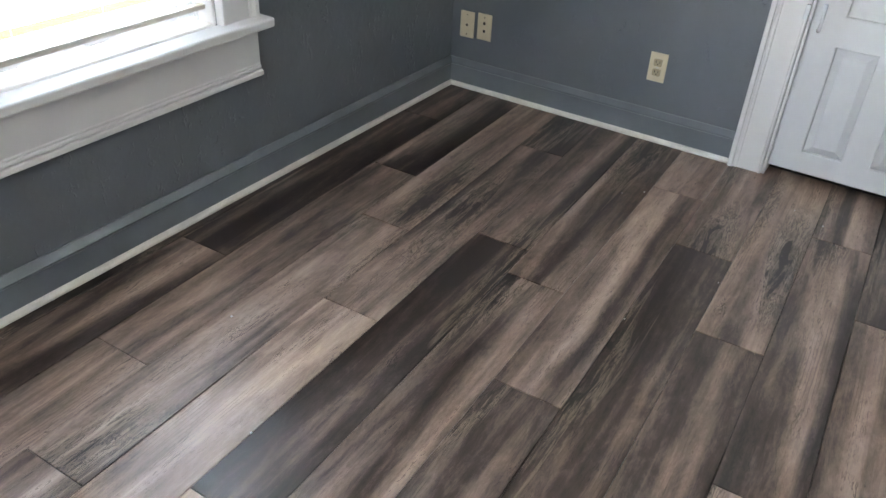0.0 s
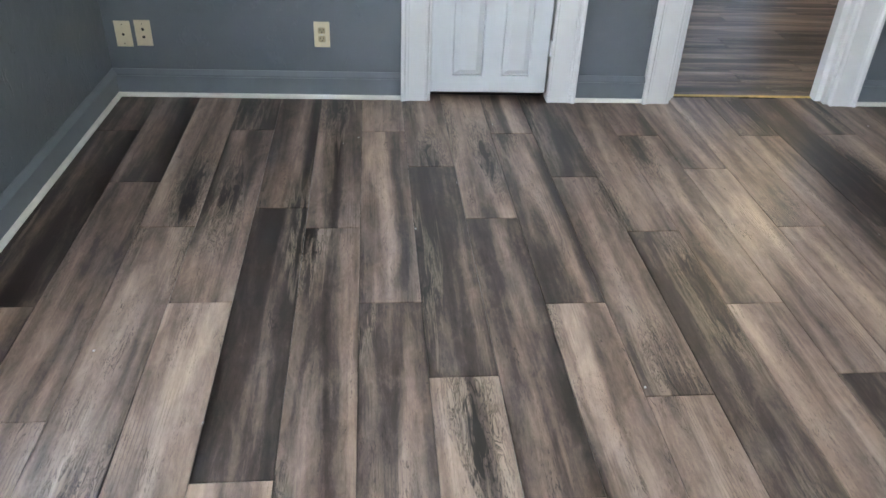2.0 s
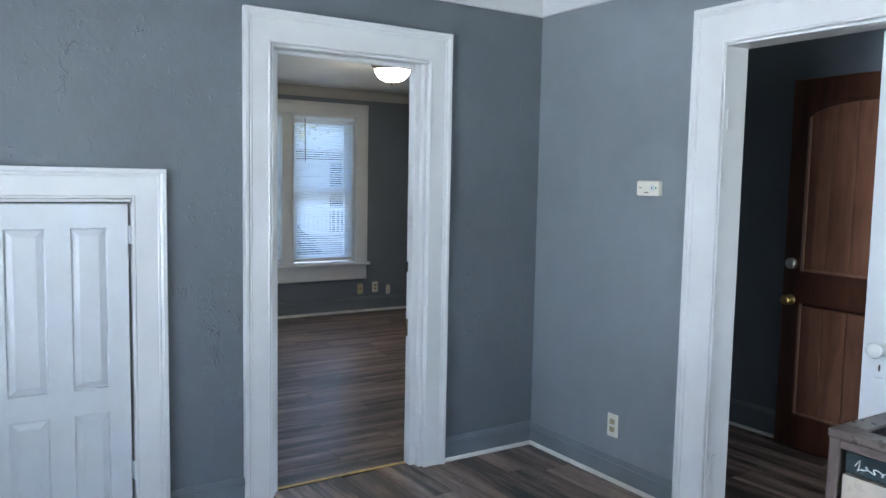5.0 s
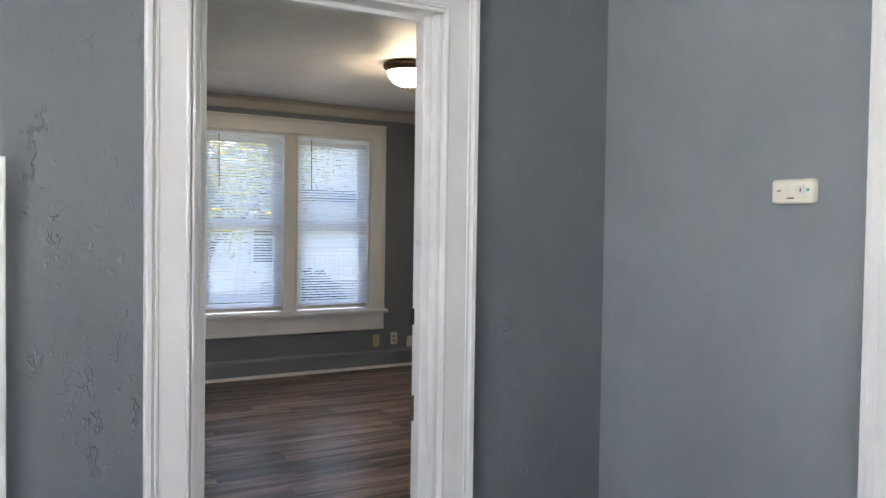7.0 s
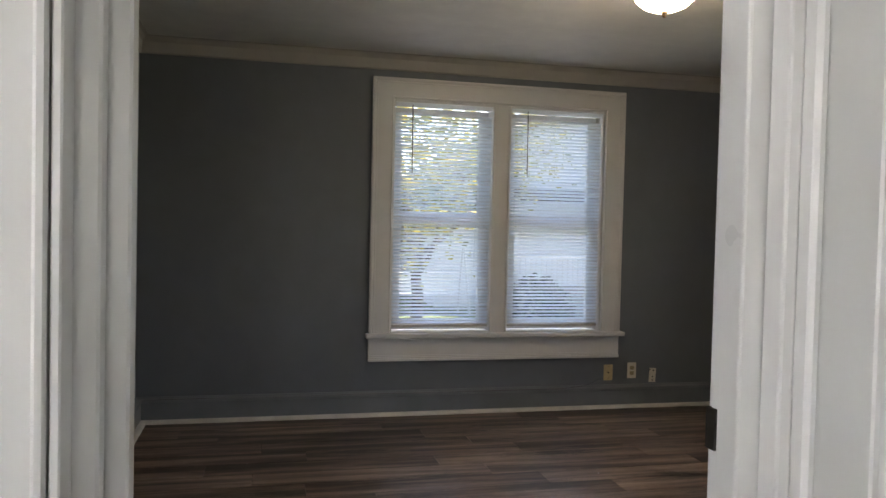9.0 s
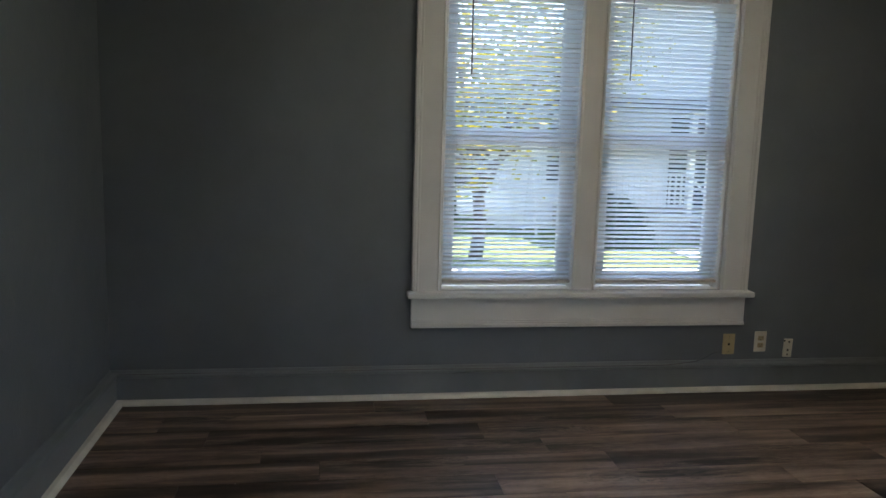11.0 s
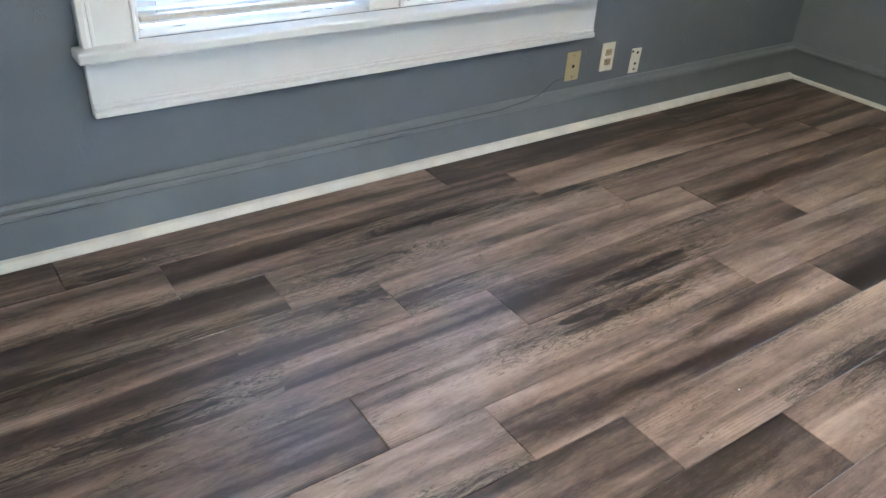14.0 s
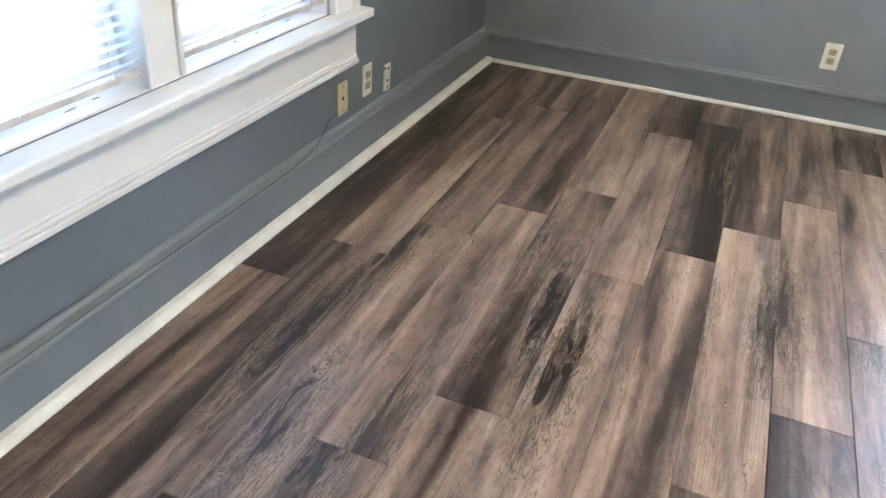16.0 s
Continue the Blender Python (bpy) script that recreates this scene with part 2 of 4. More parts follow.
M_HBROWN = plain("heater_brown_enamel", (0.115, 0.090, 0.082), 0.3, 0.0, 0.15)
M_HCREAM = plain("heater_cream_enamel", (0.50, 0.43, 0.36), 0.3, 0.0, 0.04)
M_HBLACK = plain("heater_black", (0.016, 0.016, 0.018), 0.35)
M_HTEAL = plain("heater_badge_panel", (0.035, 0.05, 0.055), 0.25)
M_SILVER = plain("badge_silver", (0.78, 0.79, 0.78), 0.3, 0.6)
M_PORC = plain("porcelain", (0.82, 0.82, 0.80), 0.12, 0, 0.02)


def glass_material():
    g = Nodes("window_glass")
    g.b.inputs["Transmission Weight"].default_value = 1.0
    g.b.inputs["IOR"].default_value = 1.02
    f = g.noise(g.coord(), 3.0, 3)
    return g.done((0.96, 0.98, 0.99), g.math("MULTIPLY", f, 0.02))


def slat_material():
    g = Nodes("blind_vinyl")
    g.b.inputs["Base Color"].default_value = (0.80, 0.82, 0.84, 1)
    g.b.inputs["Roughness"].default_value = 0.4
    tr = g.n("BsdfTranslucent")
    tr.inputs[0].default_value = (0.84, 0.91, 0.97, 1)
    mx = g.n("MixShader")
    f = g.noise(g.coord(), 4.0, 2)
    g.put(mx.inputs[0], g.math("ADD", g.math("MULTIPLY", f, 0.1), 0.60))
    g.put(mx.inputs[1], g.b.outputs[0])
    g.put(mx.inputs[2], tr.outputs[0])
    g.put(g.t.nodes["Material Output"].inputs[0], mx.outputs[0])
    return g.mat


def bowl_material():
    g = Nodes("lamp_glass_lit")
    g.b.inputs["Emission Color"].default_value = (1.0, 0.84, 0.62, 1)
    g.b.inputs["Emission Strength"].default_value = 8.5
    f = g.noise(g.coord(), 8.0, 3)
    return g.done(g.ramp(f, [(0.3, (0.80, 0.74, 0.62)), (0.7, (0.9, 0.85, 0.75))]), 0.35)


M_GLASS, M_SLAT, M_BOWL = glass_material(), slat_material(), bowl_material()

# ---------------------------------------------------------------- mesh helpers


def box(bm, x0, x1, y0, y1, z0, z1, bevel=0.0, seg=1):
    vs = [bm.verts.new(p) for p in ((x0, y0, z0), (x1, y0, z0), (x1, y1, z0), (x0, y1, z0), (x0, y0, z1), (x1, y0, z1), (x1, y1, z1), (x0, y1, z1))]
    fs = [bm.faces.new([vs[i] for i in q]) for q in ((3, 2, 1, 0), (4, 5, 6, 7), (0, 1, 5, 4), (1, 2, 6, 5), (2, 3, 7, 6), (3, 0, 4, 7))]
    if bevel > 0:
        es = {e for f in fs for e in f.edges}
        bmesh.ops.bevel(bm, geom=list(es), offset=bevel, segments=seg, affect="EDGES", profile=0.5)
    return bm


def boxes(*specs, bevel=0.0, seg=1):
    bm = bmesh.new()
    for s in specs:
        box(bm, *s, bevel=bevel, seg=seg)
    return bm


def lathe(profile, n=24, axis="z"):
    """A turned shape from (radius, height) pairs."""
    bm = bmesh.new()
    rings = []
    for r, h in profile:
        ring = []
        for i in range(n):
            a = 2 * math.pi * i / n
            c, s = r * math.cos(a), r * math.sin(a)
            ring.append(bm.verts.new({"z": (c, s, h), "x": (h, c, s), "y": (c, h, s)}[axis]))
        rings.append(ring)
    for a, b in zip(rings, rings[1:]):
        for i in range(n):
            bm.faces.new((a[i], a[(i + 1) % n], b[(i + 1) % n], b[i]))
    for ring in (rings[0], rings[-1]):
        bm.faces.new(ring)
    bmesh.ops.recalc_face_normals(bm, faces=bm.faces[:])
    return bm


def tube(points, radius, n=8):
    """A round bar along points."""
    bm = bmesh.new()
    pts = [Vector(p) for p in points]
    rings = []
    for i, p in enumerate(pts):
        d = (pts[min(i + 1, len(pts) - 1)] - pts[max(i - 1, 0)]).normalized()
        u = d.cross(Vector((0.31, 0.27, 0.91))).normalized()
        w = d.cross(u)
        rr = radius[i] if isinstance(radius, (list, tuple)) else radius
        rings.append([bm.verts.new(p + (u * math.cos(2 * math.pi * k / n) + w * math.sin(2 * math.pi * k / n)) * rr) for k in range(n)])
    for a, b in zip(rings, rings[1:]):
        for k in range(n):
            bm.faces.new((a[k], a[(k + 1) % n], b[(k + 1) % n], b[k]))
    bm.faces.new(rings[0])
    bm.faces.new(rings[-1])
    bmesh.ops.recalc_face_normals(bm, faces=bm.faces[:])
    return bm


def sweep(profile, path, closed_profile=True):
    """A moulding: a (out, up) profile carried along straight world points; out is to the left of the way walked."""
    bm = bmesh.new()
    rings = []
    pts = [Vector((x, y, 0)) for x, y in path]
    for i, p in enumerate(pts):
        din = (p - pts[i - 1]).normalized() if i else (pts[1] - p).normalized()
        dout = (pts[i + 1] - p).normalized() if i < len(pts) - 1 else din
        nin, nout = Vector((-din.y, din.x, 0)), Vector((-dout.y, dout.x, 0))
        m = (nin + nout).normalized()
        m /= max(0.3, m.dot(nin))
        rings.append([bm.verts.new(p + m * o + Vector((0, 0, u))) for o, u in profile])
    k = len(profile)
    for a, b in zip(rings, rings[1:]):
        for j in range(k):
            bm.faces.new((a[j], a[(j + 1) % k], b[(j + 1) % k], b[j]))
    bm.faces.new(rings[0])
    bm.faces.new(rings[-1])
    bmesh.ops.recalc_face_normals(bm, faces=bm.faces[:])
    return bm


def mesh_of(name, bm, material, smooth=False):
    me = bpy.data.meshes.new(name)
    bm.to_mesh(me)
    bm.free()
    me.materials.append(material)
    if smooth:
        for p in me.polygons:
            p.use_smooth = True
    return me


def part(name, bm, material, parent=None, label="", smooth=False, at=None):
    ob = new(name, mesh_of(name, bm, material, smooth))
    if parent is not None:
        ob.parent = parent
    if at is not None:
        ob.matrix_basis = at
    if label:
        ob["label"] = label
    return ob


def thing(name, m, label, category, group="", kind=""):
    ob = new(name)
    ob.matrix_basis = m
    ob.empty_display_size = 0.1
    return tagged(ob, label, category, group, kind)


def structure(name, bm, material, label, category):
    return tagged(part(name, bm, material), label, category, "", "structure")


def wall_mesh(axis, face, depth, a0, a1, z0, z1, holes):
    """A wall whose room face lies at face, running a0..a1 along the other axis, with holes (a, b, z, Z) cut right through."""
    bm = bmesh.new()
    As = sorted({a0, a1, *[h[0] for h in holes], *[h[1] for h in holes]})
    Zs = sorted({z0, z1, *[h[2] for h in holes], *[h[3] for h in holes]})

    def solid(i, j):
        if not (0 <= i < len(As) - 1 and 0 <= j < len(Zs) - 1):
            return False
        ca, cz = (As[i] + As[i + 1]) / 2, (Zs[j] + Zs[j + 1]) / 2
        return not any(h[0] < ca < h[1] and h[2] < cz < h[3] for h in holes)

    verts = {}

    def v(a, d, z):
        key = (round(a, 5), round(d, 5), round(z, 5))
        if key not in verts:
            verts[key] = bm.verts.new((d, a, z) if axis == "x" else (a, d, z))
        return verts[key]

    f0, f1 = face, face + depth
    for i in range(len(As) - 1):
        for j in range(len(Zs) - 1):
            if not solid(i, j):
                continue
            a, b, z, Z = As[i], As[i + 1], Zs[j], Zs[j + 1]
            for d in (f0, f1):
                bm.faces.new((v(a, d, z), v(b, d, z), v(b, d, Z), v(a, d, Z)))
            if not solid(i - 1, j):
                bm.faces.new((v(a, f0, z), v(a, f1, z), v(a, f1, Z), v(a, f0, Z)))
            if not solid(i + 1, j):
                bm.faces.new((v(b, f0, z), v(b, f1, z), v(b, f1, Z), v(b, f0, Z)))
            if not solid(i, j - 1):
                bm.faces.new((v(a, f0, z), v(b, f0, z), v(b, f1, z), v(a, f1, z)))
            if not solid(i, j + 1):
                bm.faces.new((v(a, f0, Z), v(b, f0, Z), v(b, f1, Z), v(a, f1, Z)))
    bmesh.ops.recalc_face_normals(bm, faces=bm.faces[:])
    return bm

# ---------------------------------------------------------------- the shell
X0, X1, YB, YD = -1.325, 2.78, -1.7, 3.835      # near room
XH = 4.09                                        # far wall of the hall
U0, U1, V0, V1 = 0.68, 5.37, 3.985, 8.175         # far room
C1, C2 = 2.45, 2.42
ZB = -0.30

structure("wall_north", wall_mesh("y", YD, V0 - YD, -1.525, 5.57, ZB, C1, [(1.252, 2.066, ZB, 2.05), (0.10, 0.665, ZB, 1.37)]), M_WALL, "blue-grey textured plaster wall with doorway and small closet door", "wall")
structure("closet_back", boxes((0.05, 0.72, V0 + 0.004, V0 + 0.03, ZB, 1.5)), M_WALL, "plain grey panel closing the closet", "wall")
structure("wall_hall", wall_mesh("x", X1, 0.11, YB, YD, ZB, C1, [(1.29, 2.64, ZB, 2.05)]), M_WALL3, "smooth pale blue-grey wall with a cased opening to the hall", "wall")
structure("wall_west", wall_mesh("x", X0, -0.2, YB - 0.2, YD, ZB, C1, [(0.97, 2.50, 0.575, 2.16)]), M_WALL, "dark blue-grey textured plaster wall with a window", "wall")
# window and doorway holes are both added, unseen, to let light in
structure("wall_south", wall_mesh("y", YB, -0.2, X0, 4.24, ZB, C1, [(-0.015, 1.515, 0.585, 2.16), (3.05, 3.95, ZB, 2.05)]), M_WALL, "blue-grey plaster wall, unseen, with an added window and doorway hole", "wall")
structure("wall_hall_east", wall_mesh("x", XH, 0.15, YB, YD, ZB, C1, []), M_WALL2, "dark grey painted hall wall", "wall")
structure("wall_far_north", wall_mesh("y", V1, 0.2, 0.48, 5.57, ZB, C2, [(2.285, 3.815, 0.555, 2.13)]), M_WALL2, "dark grey painted wall with a double window", "wall")
# lightened wall colour makes up for light missing on this wall
structure("wall_far_east", wall_mesh("x", U1, 0.2, V0, V1, ZB, C2, [(4.285, 5.815, 0.555, 2.13)]), M_WALL3, "blue-grey wall, colour lightened for its light, with an added unseen window", "wall")
structure("wall_far_west", wall_mesh("x", U0, -0.2, V0, V1, ZB, C2, []), M_WALL2, "plain grey painted wall", "wall")
structure("ceiling", boxes((-1.525, 4.24, YB - 0.2, V0, C1, C1 + 0.15)), M_CEIL, "white painted plaster ceiling", "ceiling")
structure("ceiling_far", boxes((0.48, 5.57, V0, V1 + 0.2, C2, C2 + 0.18)), M_CEIL, "off-white plaster ceiling with old scratches", "ceiling")

# unseen roof slab; its eave is added to keep sun off the far window
structure("roof", boxes((-2.1, 6.1, -2.4, V1 + 0.98, 2.601, 2.80), bevel=0.01), M_TRIM, "flat white roof slab with boxed eave, unseen, added to shade the far window", "roof")

SHOE = [(0, 0.003), (0.030, 0.003), (0.030, 0.010), (0.026, 0.017), (0.019, 0.021), (0, 0.022)]
BASE1 = [(0, 0), (0.016, 0), (0.016, 0.094), (0.012, 0.098), (0, 0.098)]
CAP1 = [(0, 0.0985), (0.020, 0.0985), (0.025, 0.103), (0.025, 0.109), (0.006, 0.127), (0, 0.127)]
BASE2 = [(0, 0), (0.018, 0), (0.018, 0.128), (0.014, 0.132), (0, 0.132)]
CAP2 = [(0, 0.1325), (0.022, 0.1325), (0.027, 0.137), (0.027, 0.144), (0.022, 0.149), (0.010, 0.152), (0.005, 0.162), (0, 0.163)]
BASE3 = [(0, 0), (0.040, 0), (0.038, 0.128), (0.034, 0.132), (0, 0.132)]
CAP3 = [(0, 0.1325), (0.040, 0.1325), (0.045, 0.137), (0.045, 0.144), (0.039, 0.150), (0.016, 0.154), (0.008, 0.163), (0, 0.164)]
SHOE3 = [(0, 0.003), (0.072, 0.003), (0.072, 0.010), (0.067, 0.018), (0.058, 0.025), (0.042, 0.026), (0, 0.026)]
CROWN = [(0, -0.10), (0.014, -0.10), (0.018, -0.094), (0.018, 0), (0, 0)]
COVE = [(0, -0.105), (0.012, -0.105), (0.016, -0.098), (0.022, -0.035), (0.040, -0.010), (0.060, 0), (0, 0)]


def lift(profile, z):
    return [(o, u + z) for o, u in profile]


NEAR_RUNS = [[(X1, 2.798), (X1, YD), (2.184, YD)], [(1.132, YD), (0.799, YD)], [(-0.025, YD), (X0, YD), (X0, YB), (X1, YB), (X1, 1.14)]]
FAR_RUN = [(2.21, V0), (U1, V0), (U1, V1), (U0, V1), (U0, V0), (1.12, V0)]
PLAIN_RUN = [(2.21, V0), (U1, V0), (U1, V1)]
BOWED_RUN = [(U1, V1), (4.6, V1), (3.7, V1), (3.2, V1), (2.7, V1 - 0.003), (1.9, V1 - 0.008), (1.2, V1 - 0.009), (U0, V1 - 0.006), (U0, V0), (1.12, V0)]
HALL_RUN = [(XH, YB), (XH, YD), (X1 + 0.11, YD)]
for run in NEAR_RUNS:
    structure("baseboard", sweep(BASE1, run), M_BASE, "grey-blue painted baseboard along the wall", "baseboard")
    structure("base_cap", sweep(CAP1, run), M_BASE, "grey-blue moulded cap of the baseboard", "trim")
    structure("shoe_moulding", sweep(SHOE, run), M_SHOE, "cream-white shoe moulding along the floor", "trim")
for run, base, cap, shoe in ((BOWED_RUN, BASE3, CAP3, SHOE3), (PLAIN_RUN, BASE2, CAP2, SHOE), (HALL_RUN, BASE2, CAP2, SHOE)):
    structure("baseboard", sweep(base, run), M_BASE, "tall grey-blue painted baseboard", "baseboard")
    structure("base_cap", sweep(cap, run), M_CAP, "grey-blue moulded cap of the baseboard, coloured lighter for light on top", "trim")
    structure("shoe_moulding", sweep(shoe, run), M_SHOE, "chipped cream-white shoe moulding along the floor", "trim")
structure("crown_trim", sweep(lift(CROWN, C1), [(X1, YB), (X1, YD), (X0, YD), (X0, YB), (X1, YB)]), M_TRIM, "flat white crown board under the ceiling", "trim")
structure("crown_trim", sweep(lift(COVE, C2), FAR_RUN[1:5] + [(U1, V0)]), M_COVE, "off-white cove moulding under the ceiling", "trim")


# ---------------------------------------------------------------- casings and doors
def casing_board(run, w0, w1):
    """A moulded casing board: beaded inner edge, flat field, stepped back band.
    run: inner edge from (x, z) to (x, z); w0, w1: outward vectors at its two ends, so that corners can be mitred."""
    w = min(max(abs(w0[0]), abs(w0[1])), max(abs(w1[0]), abs(w1[1])))
    prof = [(0, 0), (0, 0.024), (0.003, 0.029), (0.009, 0.030), (0.013, 0.026), (w - 0.036, 0.026), (w - 0.034, 0.030), (w - 0.027, 0.031), (w - 0.025, 0.028), (w - 0.019, 0.032), (w - 0.016, 0.037), (w - 0.003, 0.038), (w, 0.035), (w, 0)]
    bm = bmesh.new()
    rings = []
    for (x, z), (ox, oz) in zip(run, (w0, w1)):
        rings.append([bm.verts.new((x + ox * u / w, -d, z + oz * u / w)) for u, d in prof])
    n = len(prof)
    for i in range(n):
        bm.faces.new((rings[0][i], rings[0][(i + 1) % n], rings[1][(i + 1) % n], rings[1][i]))
    bm.faces.new(rings[0])
    bm.faces.new(rings[1])
    bmesh.ops.recalc_face_normals(bm, faces=bm.faces[:])
    return bm


def casing_set(x0, x1, z0, z_in, xo0, xo1, z_out):
    """Both uprights and the head of a casing, mitred at the corners."""
    wl, wr, h = x0 - xo0, xo1 - x1, z_out - z_in
    return [("casing", casing_board(((x0, z0), (x0, z_in)), (-wl, 0), (-wl, h))),
            ("casing", casing_board(((x1, z0), (x1, z_in)), (wr, 0), (wr, h))),
            ("head_casing", casing_board(((x0, z_in), (x1, z_in)), (-wl, h), (wr, h)))]


def cased_opening(name, m, x0, x1, z_in, xo0, xo1, z_out, label, depth, both=False):
    """A thing of the setting: casing boards and jamb lining; local x along the wall, -y into the room."""
    o = thing(name, m, label, "doorway", "", "structure")
    for n, bm in casing_set(x0, x1, 0, z_in, xo0, xo1, z_out):
        part(n, bm, M_TRIM, o)
    part("jamb", boxes((x0 + 0.002, x0 + 0.012, -0.024, depth, 0, z_in), bevel=0.002), M_TRIM, o)
    part("jamb", boxes((x1 - 0.002, x1 + 0.008, -0.024, depth, 0, z_in), bevel=0.002), M_TRIM, o)
    part("head_jamb", boxes((x0 + 0.013, x1 - 0.003, -0.024, depth, z_in - 0.014, z_in - 0.002), bevel=0.002), M_TRIM, o)
    if both:
        for n, bm in casing_set(x0 - 0.002, x1 + 0.002, 0, z_in, xo0, xo1, z_out):
            bmesh.ops.transform(bm, matrix=Matrix.Translation((0, depth, 0)) @ Matrix.Diagonal((1, -1, 1, 1)), verts=bm.verts[:])
            bmesh.ops.reverse_faces(bm, faces=bm.faces[:])
            part(n, bm, M_TRIM, o)
    return o


# doorway between the rooms
dw = cased_opening("doorway_1", pose(0, YD, 0), 1.245, 2.057, 2.048, 1.125, 2.182, 2.190, "white painted door casing with no door, stepped jambs", V0 - YD, True)
part("door_stop", boxes((1.253, 1.282, 0.020, 0.052, 0, 2.034), (1.253, 1.305, 0.053, 0.092, 0, 2.034), bevel=0.003), M_TRIM, dw)
part("door_stop", boxes((2.034, 2.0545, -0.006, 0.030, 0, 2.034), (2.007, 2.0545, 0.034, 0.092, 0, 2.034), bevel=0.004, seg=2), M_TRIM, dw)
part("head_stop", boxes((1.3055, 2.0065, 0.053, 0.092, 2.016, 2.034), bevel=0.003), M_TRIM, dw)
part("strike_plate", boxes((2.0045, 2.010, 0.070, 0.094, 0.670, 0.758), bevel=0.001), M_OLDBRASS, dw, "worn brass strike plate")
# raised dark plate paints in the dark hollow of a recess
part("strike_recess", boxes((2.0035, 2.010, 0.076, 0.097, 1.000, 1.054), bevel=0.001), M_SLOT, dw, "dark plate standing in for a chiselled recess in the jamb")
thr = tagged(part("threshold_strip", boxes((1.29, 2.03, 3.908, 3.928, 0.0, 0.006), bevel=0.0025, seg=2), M_STRIP), "narrow brass threshold strip across the doorway floor", "threshold")

# opening to the hall
hall_way = cased_opening("doorway_2", pose(X1, 0, 0, 0, 0, -90), -2.64, -1.30, 2.055, -2.795, -1.145, 2.208, "wide white painted casing of the hall opening", 0.11, True)


for z in (0.215, 1.700):
    part("hinge_leaf", boxes((-2.6295, -2.6255, 0.004, 0.034, z, z + 0.088), bevel=0.001), M_TRIM, hall_way, "painted-over hinge leaf left on the jamb")
    part("hinge_barrel", tube([(-2.628, 0.002, z + 0.004), (-2.628, 0.002, z + 0.084)], 0.005, 8), M_TRIM, hall_way)


def panel_leaf(w, h, t, panels, z0):
    """A door leaf with sunk openings: local x 0..w, front face at y 0, back at t."""
    bm = wall_mesh("y", 0.0, t * 0.45, 0.0, w, z0, z0 + h, panels)
    box(bm, 0.0, w, t * 0.45 + 0.0003, t, z0, z0 + h)
    es = [e for e in bm.edges if e.calc_length() > 0.05 and abs(e.verts[0].co.y) < 1e-6 and abs(e.verts[1].co.y) < 1e-6 and len(e.link_faces) == 2 and abs(e.link_faces[0].normal.dot(e.link_faces[1].normal)) < 0.5]
    bmesh.ops.bevel(bm, geom=es, offset=0.005, segments=2, affect="EDGES", profile=0.5)
    return bm


def raised_panel(x0, x1, z0, z1, y_out, y_in, edge):
    bm = bmesh.new()
    a = [bm.verts.new(p) for p in ((x0, y_in, z0), (x1, y_in, z0), (x1, y_in, z1), (x0, y_in, z1))]
    b = [bm.verts.new(p) for p in ((x0 + edge, y_out, z0 + edge), (x1 - edge, y_out, z0 + edge), (x1 - edge, y_out, z1 - edge), (x0 + edge, y_out, z1 - edge))]
    bm.faces.new(b)
    for i in range(4):
        bm.faces.new((a[i], a[(i + 1) % 4], b[(i + 1) % 4], b[i]))
    bmesh.ops.recalc_face_normals(bm, faces=bm.faces[:])
    return bm


# closet: casing and a small four-panel door
cl = cased_opening("door_1", pose(0, YD, 0), 0.100, 0.665, 1.372, -0.025, 0.798, 1.492, "small white four-panel closet door, shut, in white casing", 0.05)
CW, CH, CZ = 0.540, 1.312, 0.040
cpan = [(a * CW, b * CW, CZ + c, CZ + d) for c, d in ((0.575, CH - 0.10), (0.082, 0.470)) for a, b in ((0.190, 0.436), (0.612, 0.844))]
leaf = part("door_leaf", panel_leaf(CW, CH, 0.034, cpan, CZ), M_DOOR, cl, "white painted four-panel leaf", at=pose(0.113, -0.012, 0))
for a, b, c, d in cpan:
    part("panel", raised_panel(a + 0.001, b - 0.001, c + 0.001, d - 0.001, 0.002, 0.014, 0.026), M_DOOR, leaf)
part("latch", boxes((0.078, 0.104, -0.050, -0.030, 1.035, 1.063), (0.112, 0.158, -0.026, -0.012, 1.036, 1.062), (0.092, 0.130, -0.040, -0.027, 1.044, 1.054), bevel=0.002), M_OLDBRASS, cl, "small brass slide latch")
part("handle", tube([(0.142, -0.013, 0.555), (0.146, -0.036, 0.567), (0.148, -0.044, 0.598), (0.146, -0.036, 0.629), (0.142, -0.013, 0.641)], [0.008, 0.007, 0.006, 0.007, 0.008], 10), M_DOOR, cl, "white painted pull handle", True)
part("catch", boxes((0.086, 0.101, -0.046, -0.028, 0.590, 0.640), bevel=0.002), M_DOOR, cl)
for z in (0.22, 1.19):
    part("hinge", tube([(0.6585, -0.017, z), (0.6585, -0.017, z + 0.075)], 0.007, 8), M_DOOR, cl)
# near-black strip put in for the shade in the gap below the leaf
structure("closet_floor_shadow_board", boxes((0.114, 0.652, YD + 0.06, YD + 0.075, 0.0, 0.03)), M_UNDER, "dark strip added as the shade under the closet door", "trim")

# hall: brown front door standing open along the far wall
fd = thing("door_2", pose(4.050, 3.130, 0, 0, 0, -92.5), "dark reddish-brown wooden front door with arched panel, standing open", "door", "", "structure")
FW, FH = 0.90, 2.045
fpan = [(0.105, FW - 0.105, 1.005, 1.930), (0.105, FW - 0.105, 0.20, 0.825)]
fl = part("door_leaf", panel_leaf(FW, FH, 0.044, fpan, 0.012), M_FRONTDOOR, fd, at=pose(0, -0.045, 0))
bm = bmesh.new()
n = 18
top, low = [], []
